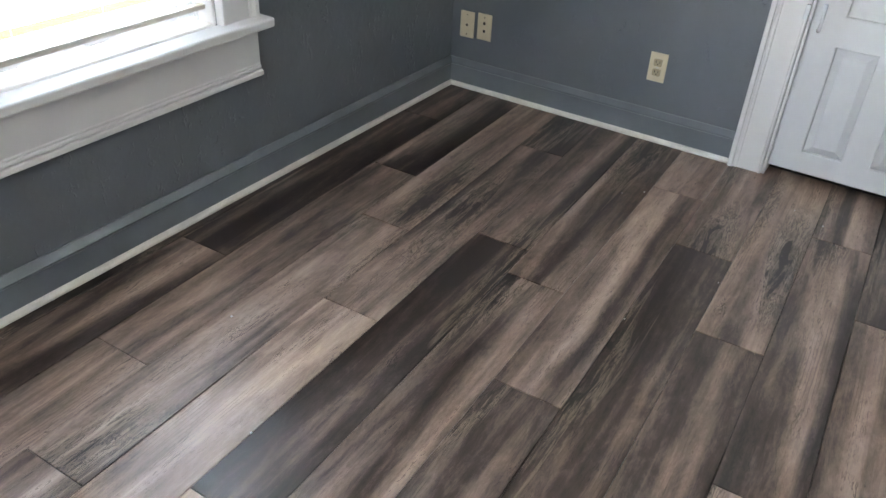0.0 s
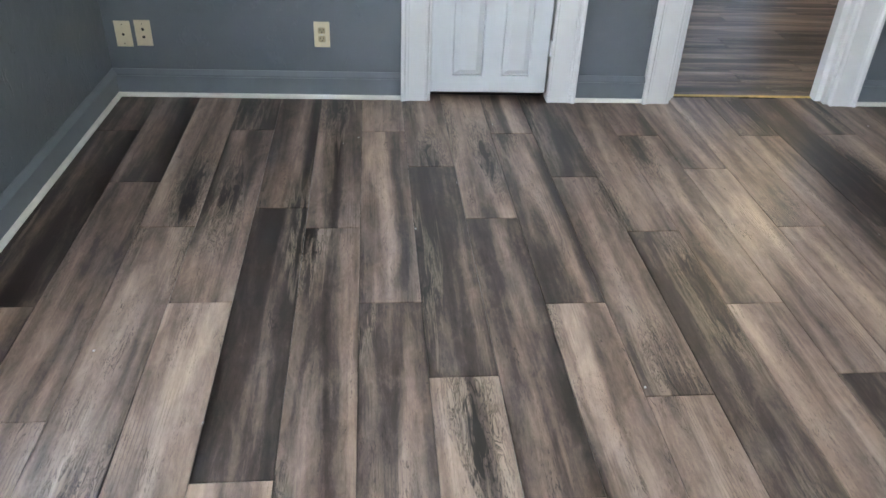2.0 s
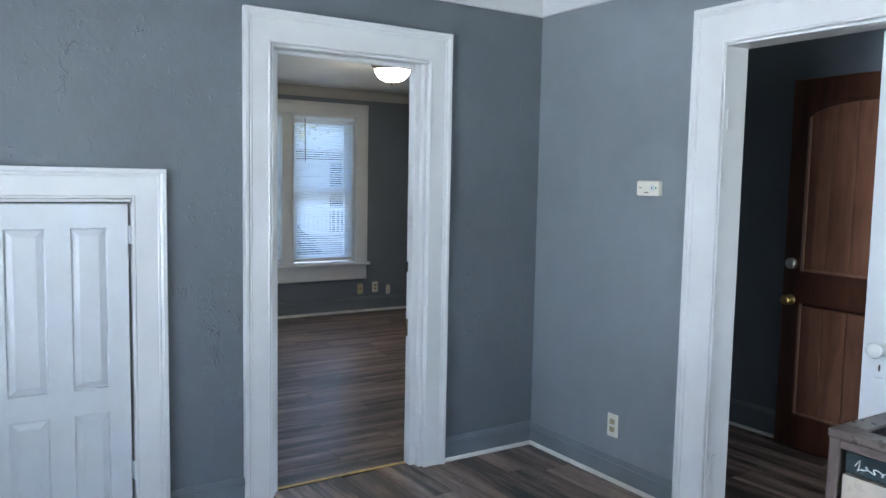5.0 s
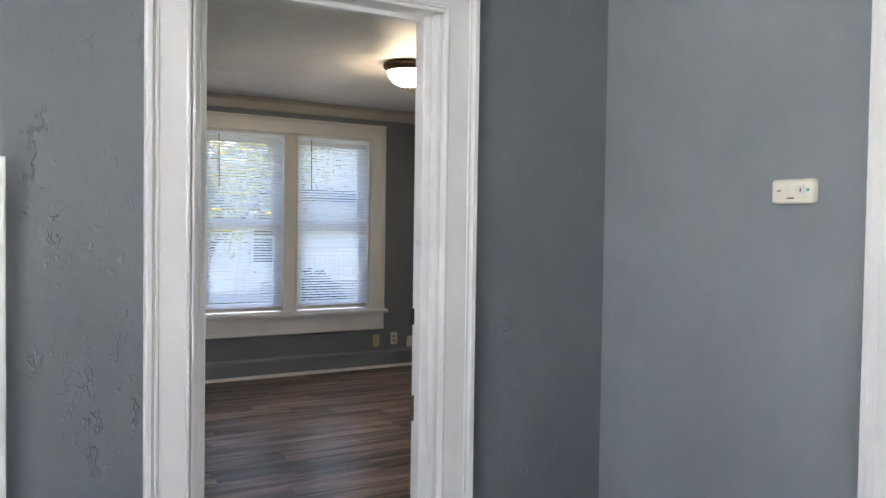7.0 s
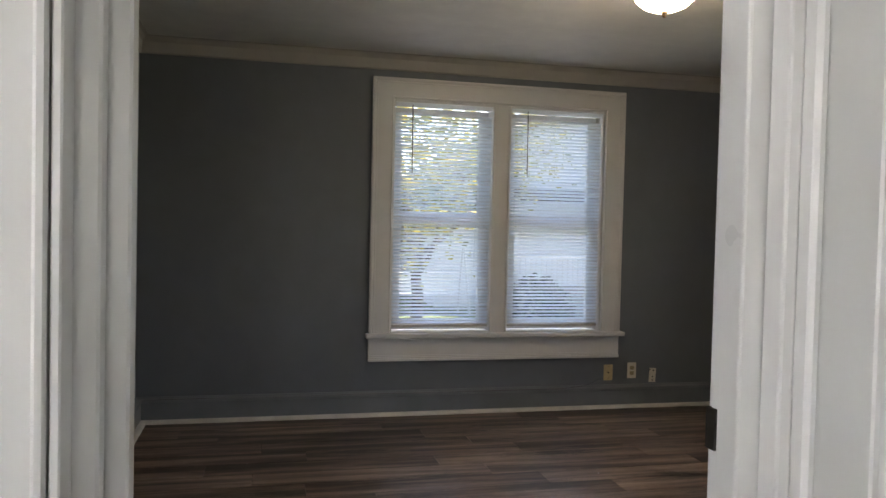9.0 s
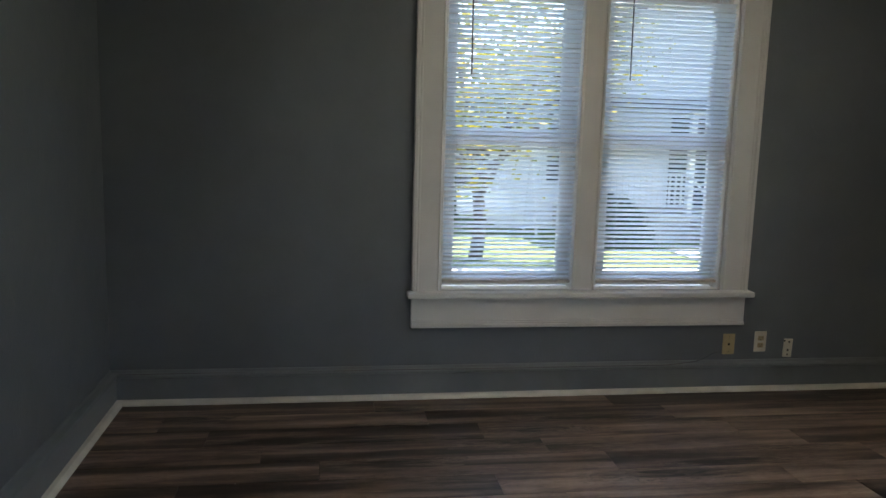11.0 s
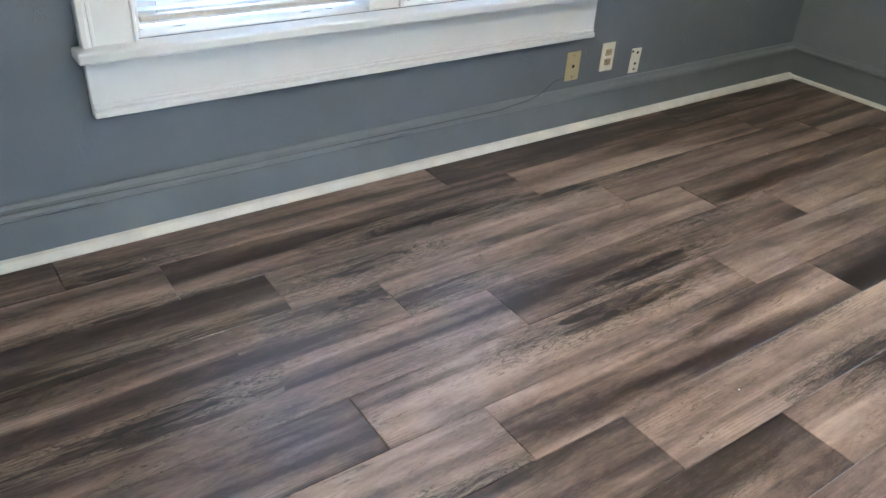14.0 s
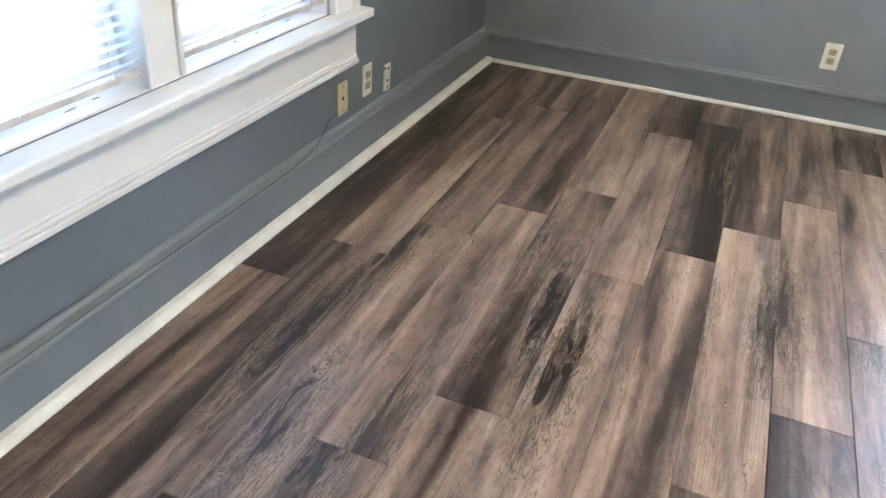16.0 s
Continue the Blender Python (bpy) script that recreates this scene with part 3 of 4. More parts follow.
for i in range(n + 1):
    x = 0.104 + (FW - 0.208) * i / n
    s = (2 * i / n - 1)
    z = 1.83 + 0.085 * math.sqrt(max(0.0, 1 - s * s * 0.98))
    low.append((x, z))
for y in (0.0, 0.019):
    row_t = [bm.verts.new((x, y, 1.932)) for x, z in low]
    row_l = [bm.verts.new((x, y, z)) for x, z in low]
    for i in range(n):
        bm.faces.new((row_l[i], row_l[i + 1], row_t[i + 1], row_t[i]))
    top.append((row_t, row_l))
for i in range(n):
    bm.faces.new((top[0][1][i], top[0][1][i + 1], top[1][1][i + 1], top[1][1][i]))
bmesh.ops.recalc_face_normals(bm, faces=bm.faces[:])
part("arch_rail", bm, M_FRONTDOOR, fl)
for a, b, c, d in fpan:
    k = 5
    for i in range(k):
        x = a + 0.012 + (b - a - 0.024) * i / k
        part("board", boxes((x, x + (b - a - 0.024) / k - 0.004, 0.009, 0.0195, c + 0.012, d - 0.012), bevel=0.003), M_DOORPANEL, fl)
    part("panel_mould", boxes((a, a + 0.014, 0.003, 0.0195, c, d), (b - 0.014, b, 0.003, 0.0195, c, d), (a + 0.0145, b - 0.0145, 0.003, 0.0195, c, c + 0.014), bevel=0.004), M_DOORBEAD, fl)
part("deadbolt", lathe([(0.004, -0.031), (0.024, -0.030), (0.030, -0.022), (0.031, 0.0), (0.018, 0.001)], 20, "y"), M_STEEL, fd, "round steel deadbolt", True, pose(0.055, -0.046, 1.045))
part("door_knob", lathe([(0.004, -0.062), (0.022, -0.060), (0.028, -0.045), (0.024, -0.028), (0.011, -0.022), (0.011, -0.008), (0.030, -0.006), (0.031, 0.0)], 20, "y"), M_BRASS, fd, "brass door knob", True, pose(0.055, -0.046, 0.840))

# white door in the hall opening, pulled to
wd = thing("door_3", pose(X1 + 0.090, 2.040, 0, 0, 0, -90), "white painted door with porcelain knob, half closing the opening", "door", "", "structure")
wpan = [(0.12, 0.36, 1.05, 1.86), (0.43, 0.66, 1.05, 1.86), (0.12, 0.36, 0.20, 0.86), (0.43, 0.66, 0.20, 0.86)]
wl = part("door_leaf", panel_leaf(0.772, 2.010, 0.038, wpan, 0.012), M_DOOR, wd, at=pose(0, -0.03, 0))
for a, b, c, d in wpan:
    part("panel", raised_panel(a + 0.001, b - 0.001, c + 0.001, d - 0.001, 0.002, 0.016, 0.03), M_DOOR, wl)
part("door_knob", lathe([(0.006, -0.068), (0.024, -0.062), (0.029, -0.048), (0.024, -0.032), (0.010, -0.024), (0.010, -0.006), (0.024, -0.004), (0.025, 0.0)], 20, "y"), M_PORC, wd, "white porcelain knob", True, pose(0.068, -0.031, 0.895))
part("keyhole_plate", boxes((0.052, 0.084, -0.034, -0.030, 0.79, 0.855), bevel=0.0015), M_DOOR, wd)
part("keyhole", boxes((0.065, 0.071, -0.0352, -0.0335, 0.815, 0.838)), M_SLOT, wd)


# ---------------------------------------------------------------- windows
def sash(w, h, name, o, x, z, y):
    """A sash frame with its pane; local x, z corner and depth."""
    s = part(name, boxes((0, 0.066, 0, 0.034, 0, h), (w - 0.066, w, 0, 0.034, 0, h), (0.0662, w - 0.0662, 0.001, 0.033, 0, 0.065), (0.0662, w - 0.0662, 0.001, 0.033, h - 0.045, h), bevel=0.003), M_TRIM, o, at=pose(x, y, z))
    p = part("pane", boxes((0.064, w - 0.064, 0.016, 0.020, 0.063, h - 0.043)), M_GLASS, s)
    p.visible_shadow = False
    return s


def double_window(name, m, label, zs=0.0):
    """Two double-hung windows in one white casing; local x from the middle, wall face at y 0, outside at +y."""
    o = thing(name, m, label, "window", "", "structure")
    zt, zb = 2.13 + zs, 0.555 + zs
    for n, bm in casing_set(-0.765, 0.765, zb, zt, -0.908, 0.908, zt + 0.134):
        part(n, bm, M_TRIM, o)
    part("mullion", boxes((-0.062, 0.062, 0.006, 0.16, zb, zt - 0.001), (-0.064, -0.048, -0.004, 0.012, zb + 0.001, zt - 0.002), (0.048, 0.064, -0.004, 0.012, zb + 0.001, zt - 0.002), bevel=0.003), M_TRIM, o)
    part("window_sill", boxes((-0.930, 0.930, -0.078, 0.0, zb - 0.030, zb), (-0.763, 0.763, 0.0, 0.20, zb - 0.028, zb + 0.004), bevel=0.007, seg=3), M_TRIM, o, "white painted window stool")
    part("apron", boxes((-0.908, 0.908, -0.022, 0, zb - 0.175, zb - 0.031), (-0.908, 0.908, -0.034, 0, zb - 0.190, zb - 0.172), (-0.906, 0.906, -0.028, 0, zb - 0.171, zb - 0.160), (-0.906, 0.906, -0.025, 0, zb - 0.158, zb - 0.150), bevel=0.003), M_TRIM, o, "white apron board with a moulded lower edge")
    part("side_jamb", boxes((-0.765, -0.752, 0.0, 0.198, zb, zt), (-0.7525, -0.742, 0.062, 0.072, zb, zt - 0.02), bevel=0.002), M_TRIM, o)
    part("side_jamb", boxes((0.752, 0.765, 0.0, 0.198, zb, zt), (0.742, 0.7525, 0.062, 0.072, zb, zt - 0.02), bevel=0.002), M_TRIM, o)
    part("head_jamb", boxes((-0.750, 0.750, 0.0, 0.198, zt - 0.016, zt), bevel=0.002), M_TRIM, o)
    mid = zb + 0.775
    for x in (-0.7515, 0.0665):
        sash(0.685, mid - zb - 0.005, "lower_sash", o, x, zb + 0.012, 0.074)
        sash(0.684, zt - mid - 0.02, "upper_sash", o, x, mid - 0.02, 0.112)
        part("sash_lift", boxes((x + 0.30, x + 0.385, 0.062, 0.0755, zb + 0.026, zb + 0.040), bevel=0.003), M_TRIM, o)
    return o


def slat_mesh(w):
    bm = bmesh.new()
    n = 4
    rows = []
    for side in (0, 1):
        r = []
        for i in range(n + 1):
            s = i / n - 0.5
            r.append((s * 0.026, 0.0022 * (1 - (2 * s) ** 2) - side * 0.0009))
        rows.append(r)
    ring = rows[0] + rows[1][::-1]
    ends = [[bm.verts.new((x, y, z)) for y, z in ring] for x in (-w / 2, w / 2)]
    k = len(ring)
    for i in range(k):
        bm.faces.new((ends[0][i], ends[0][(i + 1) % k], ends[1][(i + 1) % k], ends[1][i]))
    bm.faces.new(ends[0])
    bm.faces.new(ends[1])
    bmesh.ops.recalc_face_normals(bm, faces=bm.faces[:])
    return mesh_of("slat", bm, M_SLAT, False)


SLAT = slat_mesh(0.677)
PITCH = 0.0235


def blind(m, z_top, z_low, tilt, label, seed):
    """A mini blind: head rail, slats, bottom rail, ladder cords and a wand."""
    rng = random.Random(seed)
    o = thing("window_blind", m, label, "blind", "window blinds")
    part("head_rail", boxes((-0.341, 0.341, -0.017, 0.017, z_top - 0.030, z_top), bevel=0.003), M_SLAT, o, "white metal head rail")
    n = int((z_top - 0.045 - z_low - 0.03) / PITCH)
    for i in range(n):
        s = new("slat", SLAT)
        s.parent = o
        s.matrix_basis = pose(rng.uniform(-0.001, 0.001), rng.uniform(-0.001, 0.001), z_low + 0.038 + i * PITCH + rng.uniform(-0.0012, 0.0012), tilt + rng.uniform(-3, 3), rng.uniform(-0.12, 0.12), rng.uniform(-0.1, 0.1))
    part("bottom_rail", boxes((-0.338, 0.338, -0.013, 0.013, z_low + 0.006, z_low + 0.022), bevel=0.004, seg=2), M_RAIL, o, "beige bottom rail")
    for x in (-0.25, 0.0, 0.25):
        part("ladder_cord", boxes((x - 0.0008, x + 0.0008, -0.0150, -0.0138, z_low + 0.02, z_top - 0.03)), M_SLAT, o)
    part("wand", tube([(-0.225, -0.024, z_top - 0.02), (-0.224, -0.026, z_top - 0.25), (-0.221, -0.024, z_top - 0.475)], 0.0042, 6), M_WAND, o, "dark grey tilt wand")
    part("lift_cord", tube([(0.235, -0.020, z_top - 0.02), (0.238, -0.021, z_top - 0.5), (0.236, -0.019, z_top - 0.86)], 0.0016, 5), M_SLAT, o)
    return o


def chip_mesh(rng):
    """A flake where old paint has come off: a flat ragged sliver."""
    bm = bmesh.new()
    n = 9
    l, w = rng.uniform(0.006, 0.030), rng.uniform(0.0015, 0.0035)
    ring = [(l * math.cos(2 * math.pi * i / n) * rng.uniform(0.75, 1.0), w * math.sin(2 * math.pi * i / n) * rng.uniform(0.5, 1.0)) for i in range(n)]
    lo = [bm.verts.new((x, y, 0.0)) for x, y in ring]
    up = [bm.verts.new((x * 0.9, y * 0.9, 0.0008)) for x, y in ring]
    bm.faces.new(up)
    bm.faces.new(lo)
    for i in range(n):
        bm.faces.new((lo[i], lo[(i + 1) % n], up[(i + 1) % n], up[i]))
    bmesh.ops.recalc_face_normals(bm, faces=bm.faces[:])
    return bm


M_CHIP = plain("chipped_paint", (0.11, 0.115, 0.12), 0.8)
M_WAND = plain("wand_grey", (0.07, 0.08, 0.09), 0.3)
WIN_C, WIN_A, WIN_E = pose(3.05, V1, 0), pose(X0, 1.735, 0, 0, 0, 90), pose(U1, 5.05, 0, 0, 0, -90)
far_window = double_window("window_1", WIN_C, "white double-hung double window with moulded casing and stool")
rng = random.Random(31)
for i in range(16):
    x = -0.70 + 0.0935 * i + rng.uniform(-0.045, 0.045)
    if abs(x) > 0.09 and rng.random() < 0.6:
        part("paint_chip", chip_mesh(rng), M_CHIP, far_window, "bare dark spot in the chipped paint", at=pose(x, rng.uniform(0.050, 0.070), 0.5592, 0, 0, rng.uniform(-4, 4)))
double_window("window_2", WIN_A, "white painted window with deep stool and apron", 0.03)
# two windows never in view, added only for the light they let in
double_window("added_window_1", pose(0.75, YB, 0, 0, 0, 180), "white painted double window, unseen, added to bring in light", 0.03)
double_window("added_window_2", WIN_E, "white painted double window, unseen, added to bring in light")
for i, x in enumerate((-0.409, 0.409)):
    blind(WIN_C @ pose(x, 0.022, 0), 2.112, 0.585, -38, "white mini blind, lowered, slats tilted open", 11 + i)
    blind(WIN_A @ pose(x, 0.032, 0), 2.142, 0.625, -22, "white mini blind, lowered, slats tilted open", 21 + i)


# ---------------------------------------------------------------- plates on the walls
def duplex(m, label, mat=None):
    mat = mat or M_CREAM
    o = thing("outlet", m, label, "outlet", "wall outlets")
    part("plate", boxes((-0.035, 0.035, -0.006, 0, -0.0575, 0.0575), bevel=0.003, seg=2), mat, o)
    for z in (-0.0195, 0.0195):
        r = part("receptacle", boxes((-0.0165, 0.0165, -0.0085, -0.004, z - 0.0138, z + 0.0138), bevel=0.005, seg=2), M_RECEPT, o)
        part("slots", boxes((-0.0085, -0.0060, -0.0092, -0.0075, z - 0.001, z + 0.008), (0.0060, 0.0085, -0.0092, -0.0075, z - 0.001, z + 0.007), (-0.0022, 0.0022, -0.0092, -0.0075, z - 0.0095, z - 0.005)), M_SLOT, r)
    part("screw", lathe([(0.0005, -0.0085), (0.003, -0.008), (0.0032, -0.005)], 10, "y"), M_STEEL, o)
    return o


def jack(m, label, mat, holes, w=0.035, h=0.0575):
    o = thing("jack_plate", m, label, "wall plate", "wall plates")
    part("plate", boxes((-w, w, -0.006, 0, -h, h), bevel=0.003, seg=2), mat, o)
    for x, z, r in holes:
        part("hole", lathe([(r, -0.0072), (r * 0.95, -0.0062), (r * 0.9, -0.004)], 12, "y"), M_SLOT, o, at=pose(x, 0, z))
    return o


E90 = -90
jack(pose(-1.245, YD, 0.285), "cream wall plate with a single jack hole", M_CREAM, [(0, -0.002, 0.006), (0, 0.042, 0.0025), (0, -0.042, 0.0025)])
jack(pose(-1.158, YD, 0.290), "cream wall plate with two jack holes", M_CREAM, [(0, 0.017, 0.0065), (0, -0.017, 0.0065), (0, 0.042, 0.0022)])
duplex(pose(-0.378, YD, 0.298), "cream duplex outlet on the grey wall")
duplex(pose(X1, 3.203, 0.278, 0, 0, E90), "white duplex outlet on the grey wall", M_WHITEPL)
jack(pose(3.893, V1, 0.252), "yellowed wall plate with one jack hole", M_YELLOW, [(0, 0.0, 0.007), (0, 0.042, 0.0025), (0, -0.042, 0.0025)])
duplex(pose(4.078, V1, 0.264), "cream duplex outlet under the window", M_WHITEPL)
jack(pose(4.245, V1, 0.226, 0, 2, 0), "chipped white jack plate without cover", M_WHITEPL, [(0.004, 0.034, 0.006), (0, -0.012, 0.006), (0, -0.036, 0.005), (-0.024, 0.04, 0.005)], 0.027, 0.052)
duplex(pose(U1, 6.575, 0.295, 0, 0, E90), "white duplex outlet on the pale grey wall", M_WHITEPL)

al = thing("wall_alarm", pose(X1, 3.017, 1.450, 0, 0, E90), "white plastic carbon monoxide alarm box on the wall", "alarm")
part("housing", boxes((-0.066, 0.066, -0.036, 0, -0.035, 0.035), bevel=0.010, seg=3), M_WHITEPL, al)
part("button", boxes((0.020, 0.044, -0.0385, -0.034, -0.010, 0.014), bevel=0.002), M_DOOR, al)
part("led", boxes((0.050, 0.058, -0.0375, -0.034, -0.002, 0.006)), plain("led_green", (0.05, 0.35, 0.16), 0.3), al)
part("lettering", boxes((-0.045, -0.032, -0.0372, -0.035, 0.0, 0.003), (-0.012, 0.010, -0.0372, -0.035, -0.022, -0.0185), (0.030, 0.034, -0.0392, -0.038, -0.003, 0.007)), M_SLOT, al)

M_WIRE = plain("wire_shaded", (0.07, 0.075, 0.08), 0.6)
# painted-over wire along the baseboard cap under the window, darkened as its shading line
wire = [(U0 + 0.05 + i * 0.155, V1 - 0.041 - 0.0015 * math.sin(i * 1.3), 0.1505 + 0.001 * math.sin(i * 0.9)) for i in range(19)]
wire += [(3.68, V1 - 0.026, 0.161), (3.735, V1 - 0.012, 0.169), (3.775, V1 - 0.005, 0.184), (3.805, V1 - 0.003, 0.202), (3.855, V1 - 0.003, 0.210)]
tagged(part("phone_wire", tube(wire, 0.0015, 6), M_WIRE, smooth=True), "thin painted-over wire along the baseboard cap, darkened as its shading line", "cable")

# ---------------------------------------------------------------- ceiling lamp of the far room
lamp = thing("ceiling_light", pose(3.185, 6.225, C2), "lit frosted glass bowl ceiling light with bronze rim", "ceiling light")
part("canopy", lathe([(0.02, -0.002), (0.165, -0.002), (0.172, -0.012), (0.172, -0.030), (0.160, -0.040), (0.158, -0.052), (0.148, -0.056)], 40), M_BRONZE, lamp, "dark bronze pan", True)
part("bowl", lathe([(0.146, -0.050), (0.143, -0.068), (0.128, -0.100), (0.098, -0.128), (0.058, -0.145), (0.012, -0.151)], 40), M_BOWL, lamp, "frosted glass bowl, lit", True)
part("finial", lathe([(0.014, -0.150), (0.016, -0.156), (0.007, -0.164), (0.010, -0.172), (0.003, -0.180)], 16), M_BRONZE, lamp, "bronze finial", True)

# ---------------------------------------------------------------- tiled hearth pad and gas heater
pad = thing("hearth_pad", pose(1.680, 1.838, 0), "white tiled floor pad edged with brown wood trim", "hearth pad")
part("bed", boxes((0.035, 1.098, -1.30, -0.035, 0.0, 0.006)), M_GROUT, pad)
TILE = mesh_of("tile", boxes((0, 0.302, 0, 0.302, 0.004, 0.0095), bevel=0.0012), M_TILE)
for i in range(3):
    for j in range(4):
        t = new("tile", TILE)
        t.parent = pad
        t.matrix_basis = pose(0.045 + i * 0.3035, -0.348 - j * 0.3035, 0)
part("trim_board", boxes((0.0, 0.042, -1.30, 0.0, 0.0, 0.016), bevel=0.005, seg=2), M_OAKTRIM, pad, "brown wooden edging")
part("trim_board", boxes((0.0425, 1.098, -0.042, 0.0, 0.0, 0.015), bevel=0.005, seg=2), M_OAKTRIM, pad, "brown wooden edging")

# front to -x: local x runs along the front to the right, +y backwards
ht = thing("gas_heater", pose(1.955, 1.640, 0.010, 0, 0, -90), "old brown and cream enamel gas room heater on tiles", "heater")
HW, HD, HH = 0.86, 0.46, 0.835
part("cabinet", boxes((0, 0.030, 0, HD, 0.03, HH - 0.022), (HW - 0.030, HW, 0, HD, 0.03, HH - 0.022), (0.0305, HW - 0.0305, HD - 0.02, HD, 0.03, HH - 0.022), (0.0305, HW - 0.0305, 0.0, 0.03, HH - 0.048, HH - 0.0225), bevel=0.005, seg=2), M_HBROWN, ht, "dark brown enamel cabinet")
part("top", boxes((-0.003, HW + 0.003, -0.004, 0.060, HH - 0.022, HH), (-0.003, HW + 0.003, HD - 0.06, HD, HH - 0.022, HH), (-0.003, 0.062, 0.0605, HD - 0.0605, HH - 0.022, HH), (HW - 0.062, HW + 0.003, 0.0605, HD - 0.0605, HH - 0.022, HH), bevel=0.005, seg=2), M_HBROWN, ht, "brown enamel top frame")
LOUV = mesh_of("louvre", boxes((0.064, HW - 0.064, -0.006, 0.006, -0.002, 0.002), bevel=0.0008), M_HBLACK)
for i in range(18):
    s = new("louvre", LOUV)
    s.parent = ht
    s.matrix_basis = pose(0, 0.073 + i * 0.0185, HH - 0.010, 35)
part("inner_back", boxes((0.031, HW - 0.031, 0.055, 0.070, 0.03, HH - 0.05)), M_HBLACK, ht)
part("badge_panel", boxes((0.045, HW - 0.045, 0.006, 0.018, HH - 0.105, HH - 0.050), bevel=0.002), M_HTEAL, ht, "dark blue-green strip with a scripted badge")
script = []
for i in range(70):
    u = i / 69
    big = 0.014 * math.exp(-((u - 0.04) / 0.05) ** 2)
    script.append((0.072 + u * 0.19 + 0.007 * math.sin(u * 60), 0.003, HH - 0.081 + 0.0065 * math.sin(u * 47) + big * math.sin(u * 70)))
part("badge", tube(script, 0.0015, 5), M_SILVER, ht, "silver scripted badge")
part("front_panel", wall_mesh("y", 0.004, 0.026, 0.042, HW - 0.042, 0.120, HH - 0.112, [(0.132, HW - 0.132, 0.178, 0.440)]), M_HCREAM, ht, "cream enamel front panel")
part("window_frame", boxes((0.118, 0.150, -0.006, 0.006, 0.165, 0.455), (HW - 0.150, HW - 0.118, -0.006, 0.006, 0.165, 0.455), (0.1505, HW - 0.1505, -0.006, 0.006, 0.423, 0.455), (0.1505, HW - 0.1505, -0.006, 0.006, 0.165, 0.197), bevel=0.004, seg=2), M_HCREAM, ht, "cream frame round the burner window")
part("burner_screen", boxes((0.14, HW - 0.14, 0.022, 0.026, 0.17, 0.45)), plain("burner_glass", (0.05, 0.035, 0.022), 0.3, 0, 0.5, 60), ht, "dark brown burner window")
part("screw", lathe([(0.001, -0.010), (0.007, -0.008), (0.008, 0.0)], 10, "y"), M_HBLACK, ht, at=pose(0.170, 0.0, 0.470))
part("base_grille", boxes((0.032, HW - 0.032, 0.030, 0.040, 0.02, 0.118), bevel=0.001), M_HBLACK, ht)
BAR = mesh_of("grille_bar", boxes((-0.004, 0.004, 0.018, 0.030, 0.015, 0.117), bevel=0.001), M_HBLACK)
for i in range(12):
    s = new("grille_bar", BAR)
    s.parent = ht
    s.matrix_basis = pose(0.05 + i * 0.069, 0, 0)
for x, y in ((0.02, 0.03), (HW - 0.02, 0.03), (0.02, HD - 0.03), (HW - 0.02, HD - 0.03)):
    part("leg", boxes((x - 0.012, x + 0.012, y - 0.012, y + 0.012, 0, 0.032)), M_HBLACK, ht)

# ---------------------------------------------------------------- outdoors
GZ = -0.75


def grass_material():
    g = Nodes("grass")
    v = g.coord()
    a = g.noise(v, 0.35, 4)
    b = g.noise(v, 14.0, 4, 0.7)
    col = g.ramp(g.math("ADD", g.math("MULTIPLY", a, 0.5), g.math("MULTIPLY", b, 0.5)), [(0.32, (0.045, 0.075, 0.018)), (0.62, (0.12, 0.17, 0.04))])
    return g.done(col, 0.8, g.bump(b, 0.6, 0.05))


def siding_material(name, colour):
    return plain(name, colour, 0.6, 0, 0.06, 3.0)


M_GRASS = grass_material()
M_ROAD = plain("asphalt", (0.06, 0.06, 0.062), 0.85, 0, 0.3, 4.0)
M_CONC = plain("concrete", (0.42, 0.40, 0.37), 0.8, 0, 0.18, 3.0)
M_SIDE = siding_material("siding_white", (0.76, 0.77, 0.78))
M_SIDE2 = siding_material("siding_grey", (0.34, 0.38, 0.42))
M_ROOF = plain("roof_shingle", (0.09, 0.09, 0.10), 0.9, 0, 0.3, 9.0)
M_BARK = wood("bark", (0.05, 0.04, 0.03), (0.14, 0.11, 0.085), 0.9, (22, 22, 3), 0.8)
M_DARKGLASS = plain("house_glass", (0.03, 0.04, 0.05), 0.08, 0, 0.2, 1.0)


def leaf_material():
    g = Nodes("leaf")
    gm = g.n("NewGeometry")
    col = g.ramp(gm.outputs["Random Per Island"], [(0.0, (0.09, 0.13, 0.018)), (0.5, (0.28, 0.27, 0.035)), (1.0, (0.48, 0.39, 0.05))])
    g.put(g.b.inputs["Base Color"], col)
    g.b.inputs["Roughness"].default_value = 0.6
    tr = g.n("BsdfTranslucent")
    g.put(tr.inputs[0], col)
    mx = g.n("MixShader")
    mx.inputs[0].default_value = 0.5
    g.put(mx.inputs[1], g.b.outputs[0])
    g.put(mx.inputs[2], tr.outputs[0])
    g.put(g.t.nodes["Material Output"].inputs[0], mx.outputs[0])
    return g.mat


M_LEAF = leaf_material()
bm = bmesh.new()
box(bm, -400, 400, -400, 400, GZ - 0.5, GZ)
tagged(part("ground", bm, M_GRASS), "wide lawn of patchy yellow-green grass", "ground", "", "structure")
structure("foundation", boxes((-1.525, 5.57, -1.9, 8.375, GZ, ZB - 0.001)), M_CONC, "concrete foundation under the house", "foundation")
structure("road", boxes((-200, 200, 10.4, 14.6, GZ, GZ + 0.02)), M_ROAD, "grey asphalt street", "road")
structure("pavement", boxes((-200, 200, 9.05, 10.38, GZ, GZ + 0.05), bevel=0.01), M_CONC, "pale concrete pavement", "pavement")
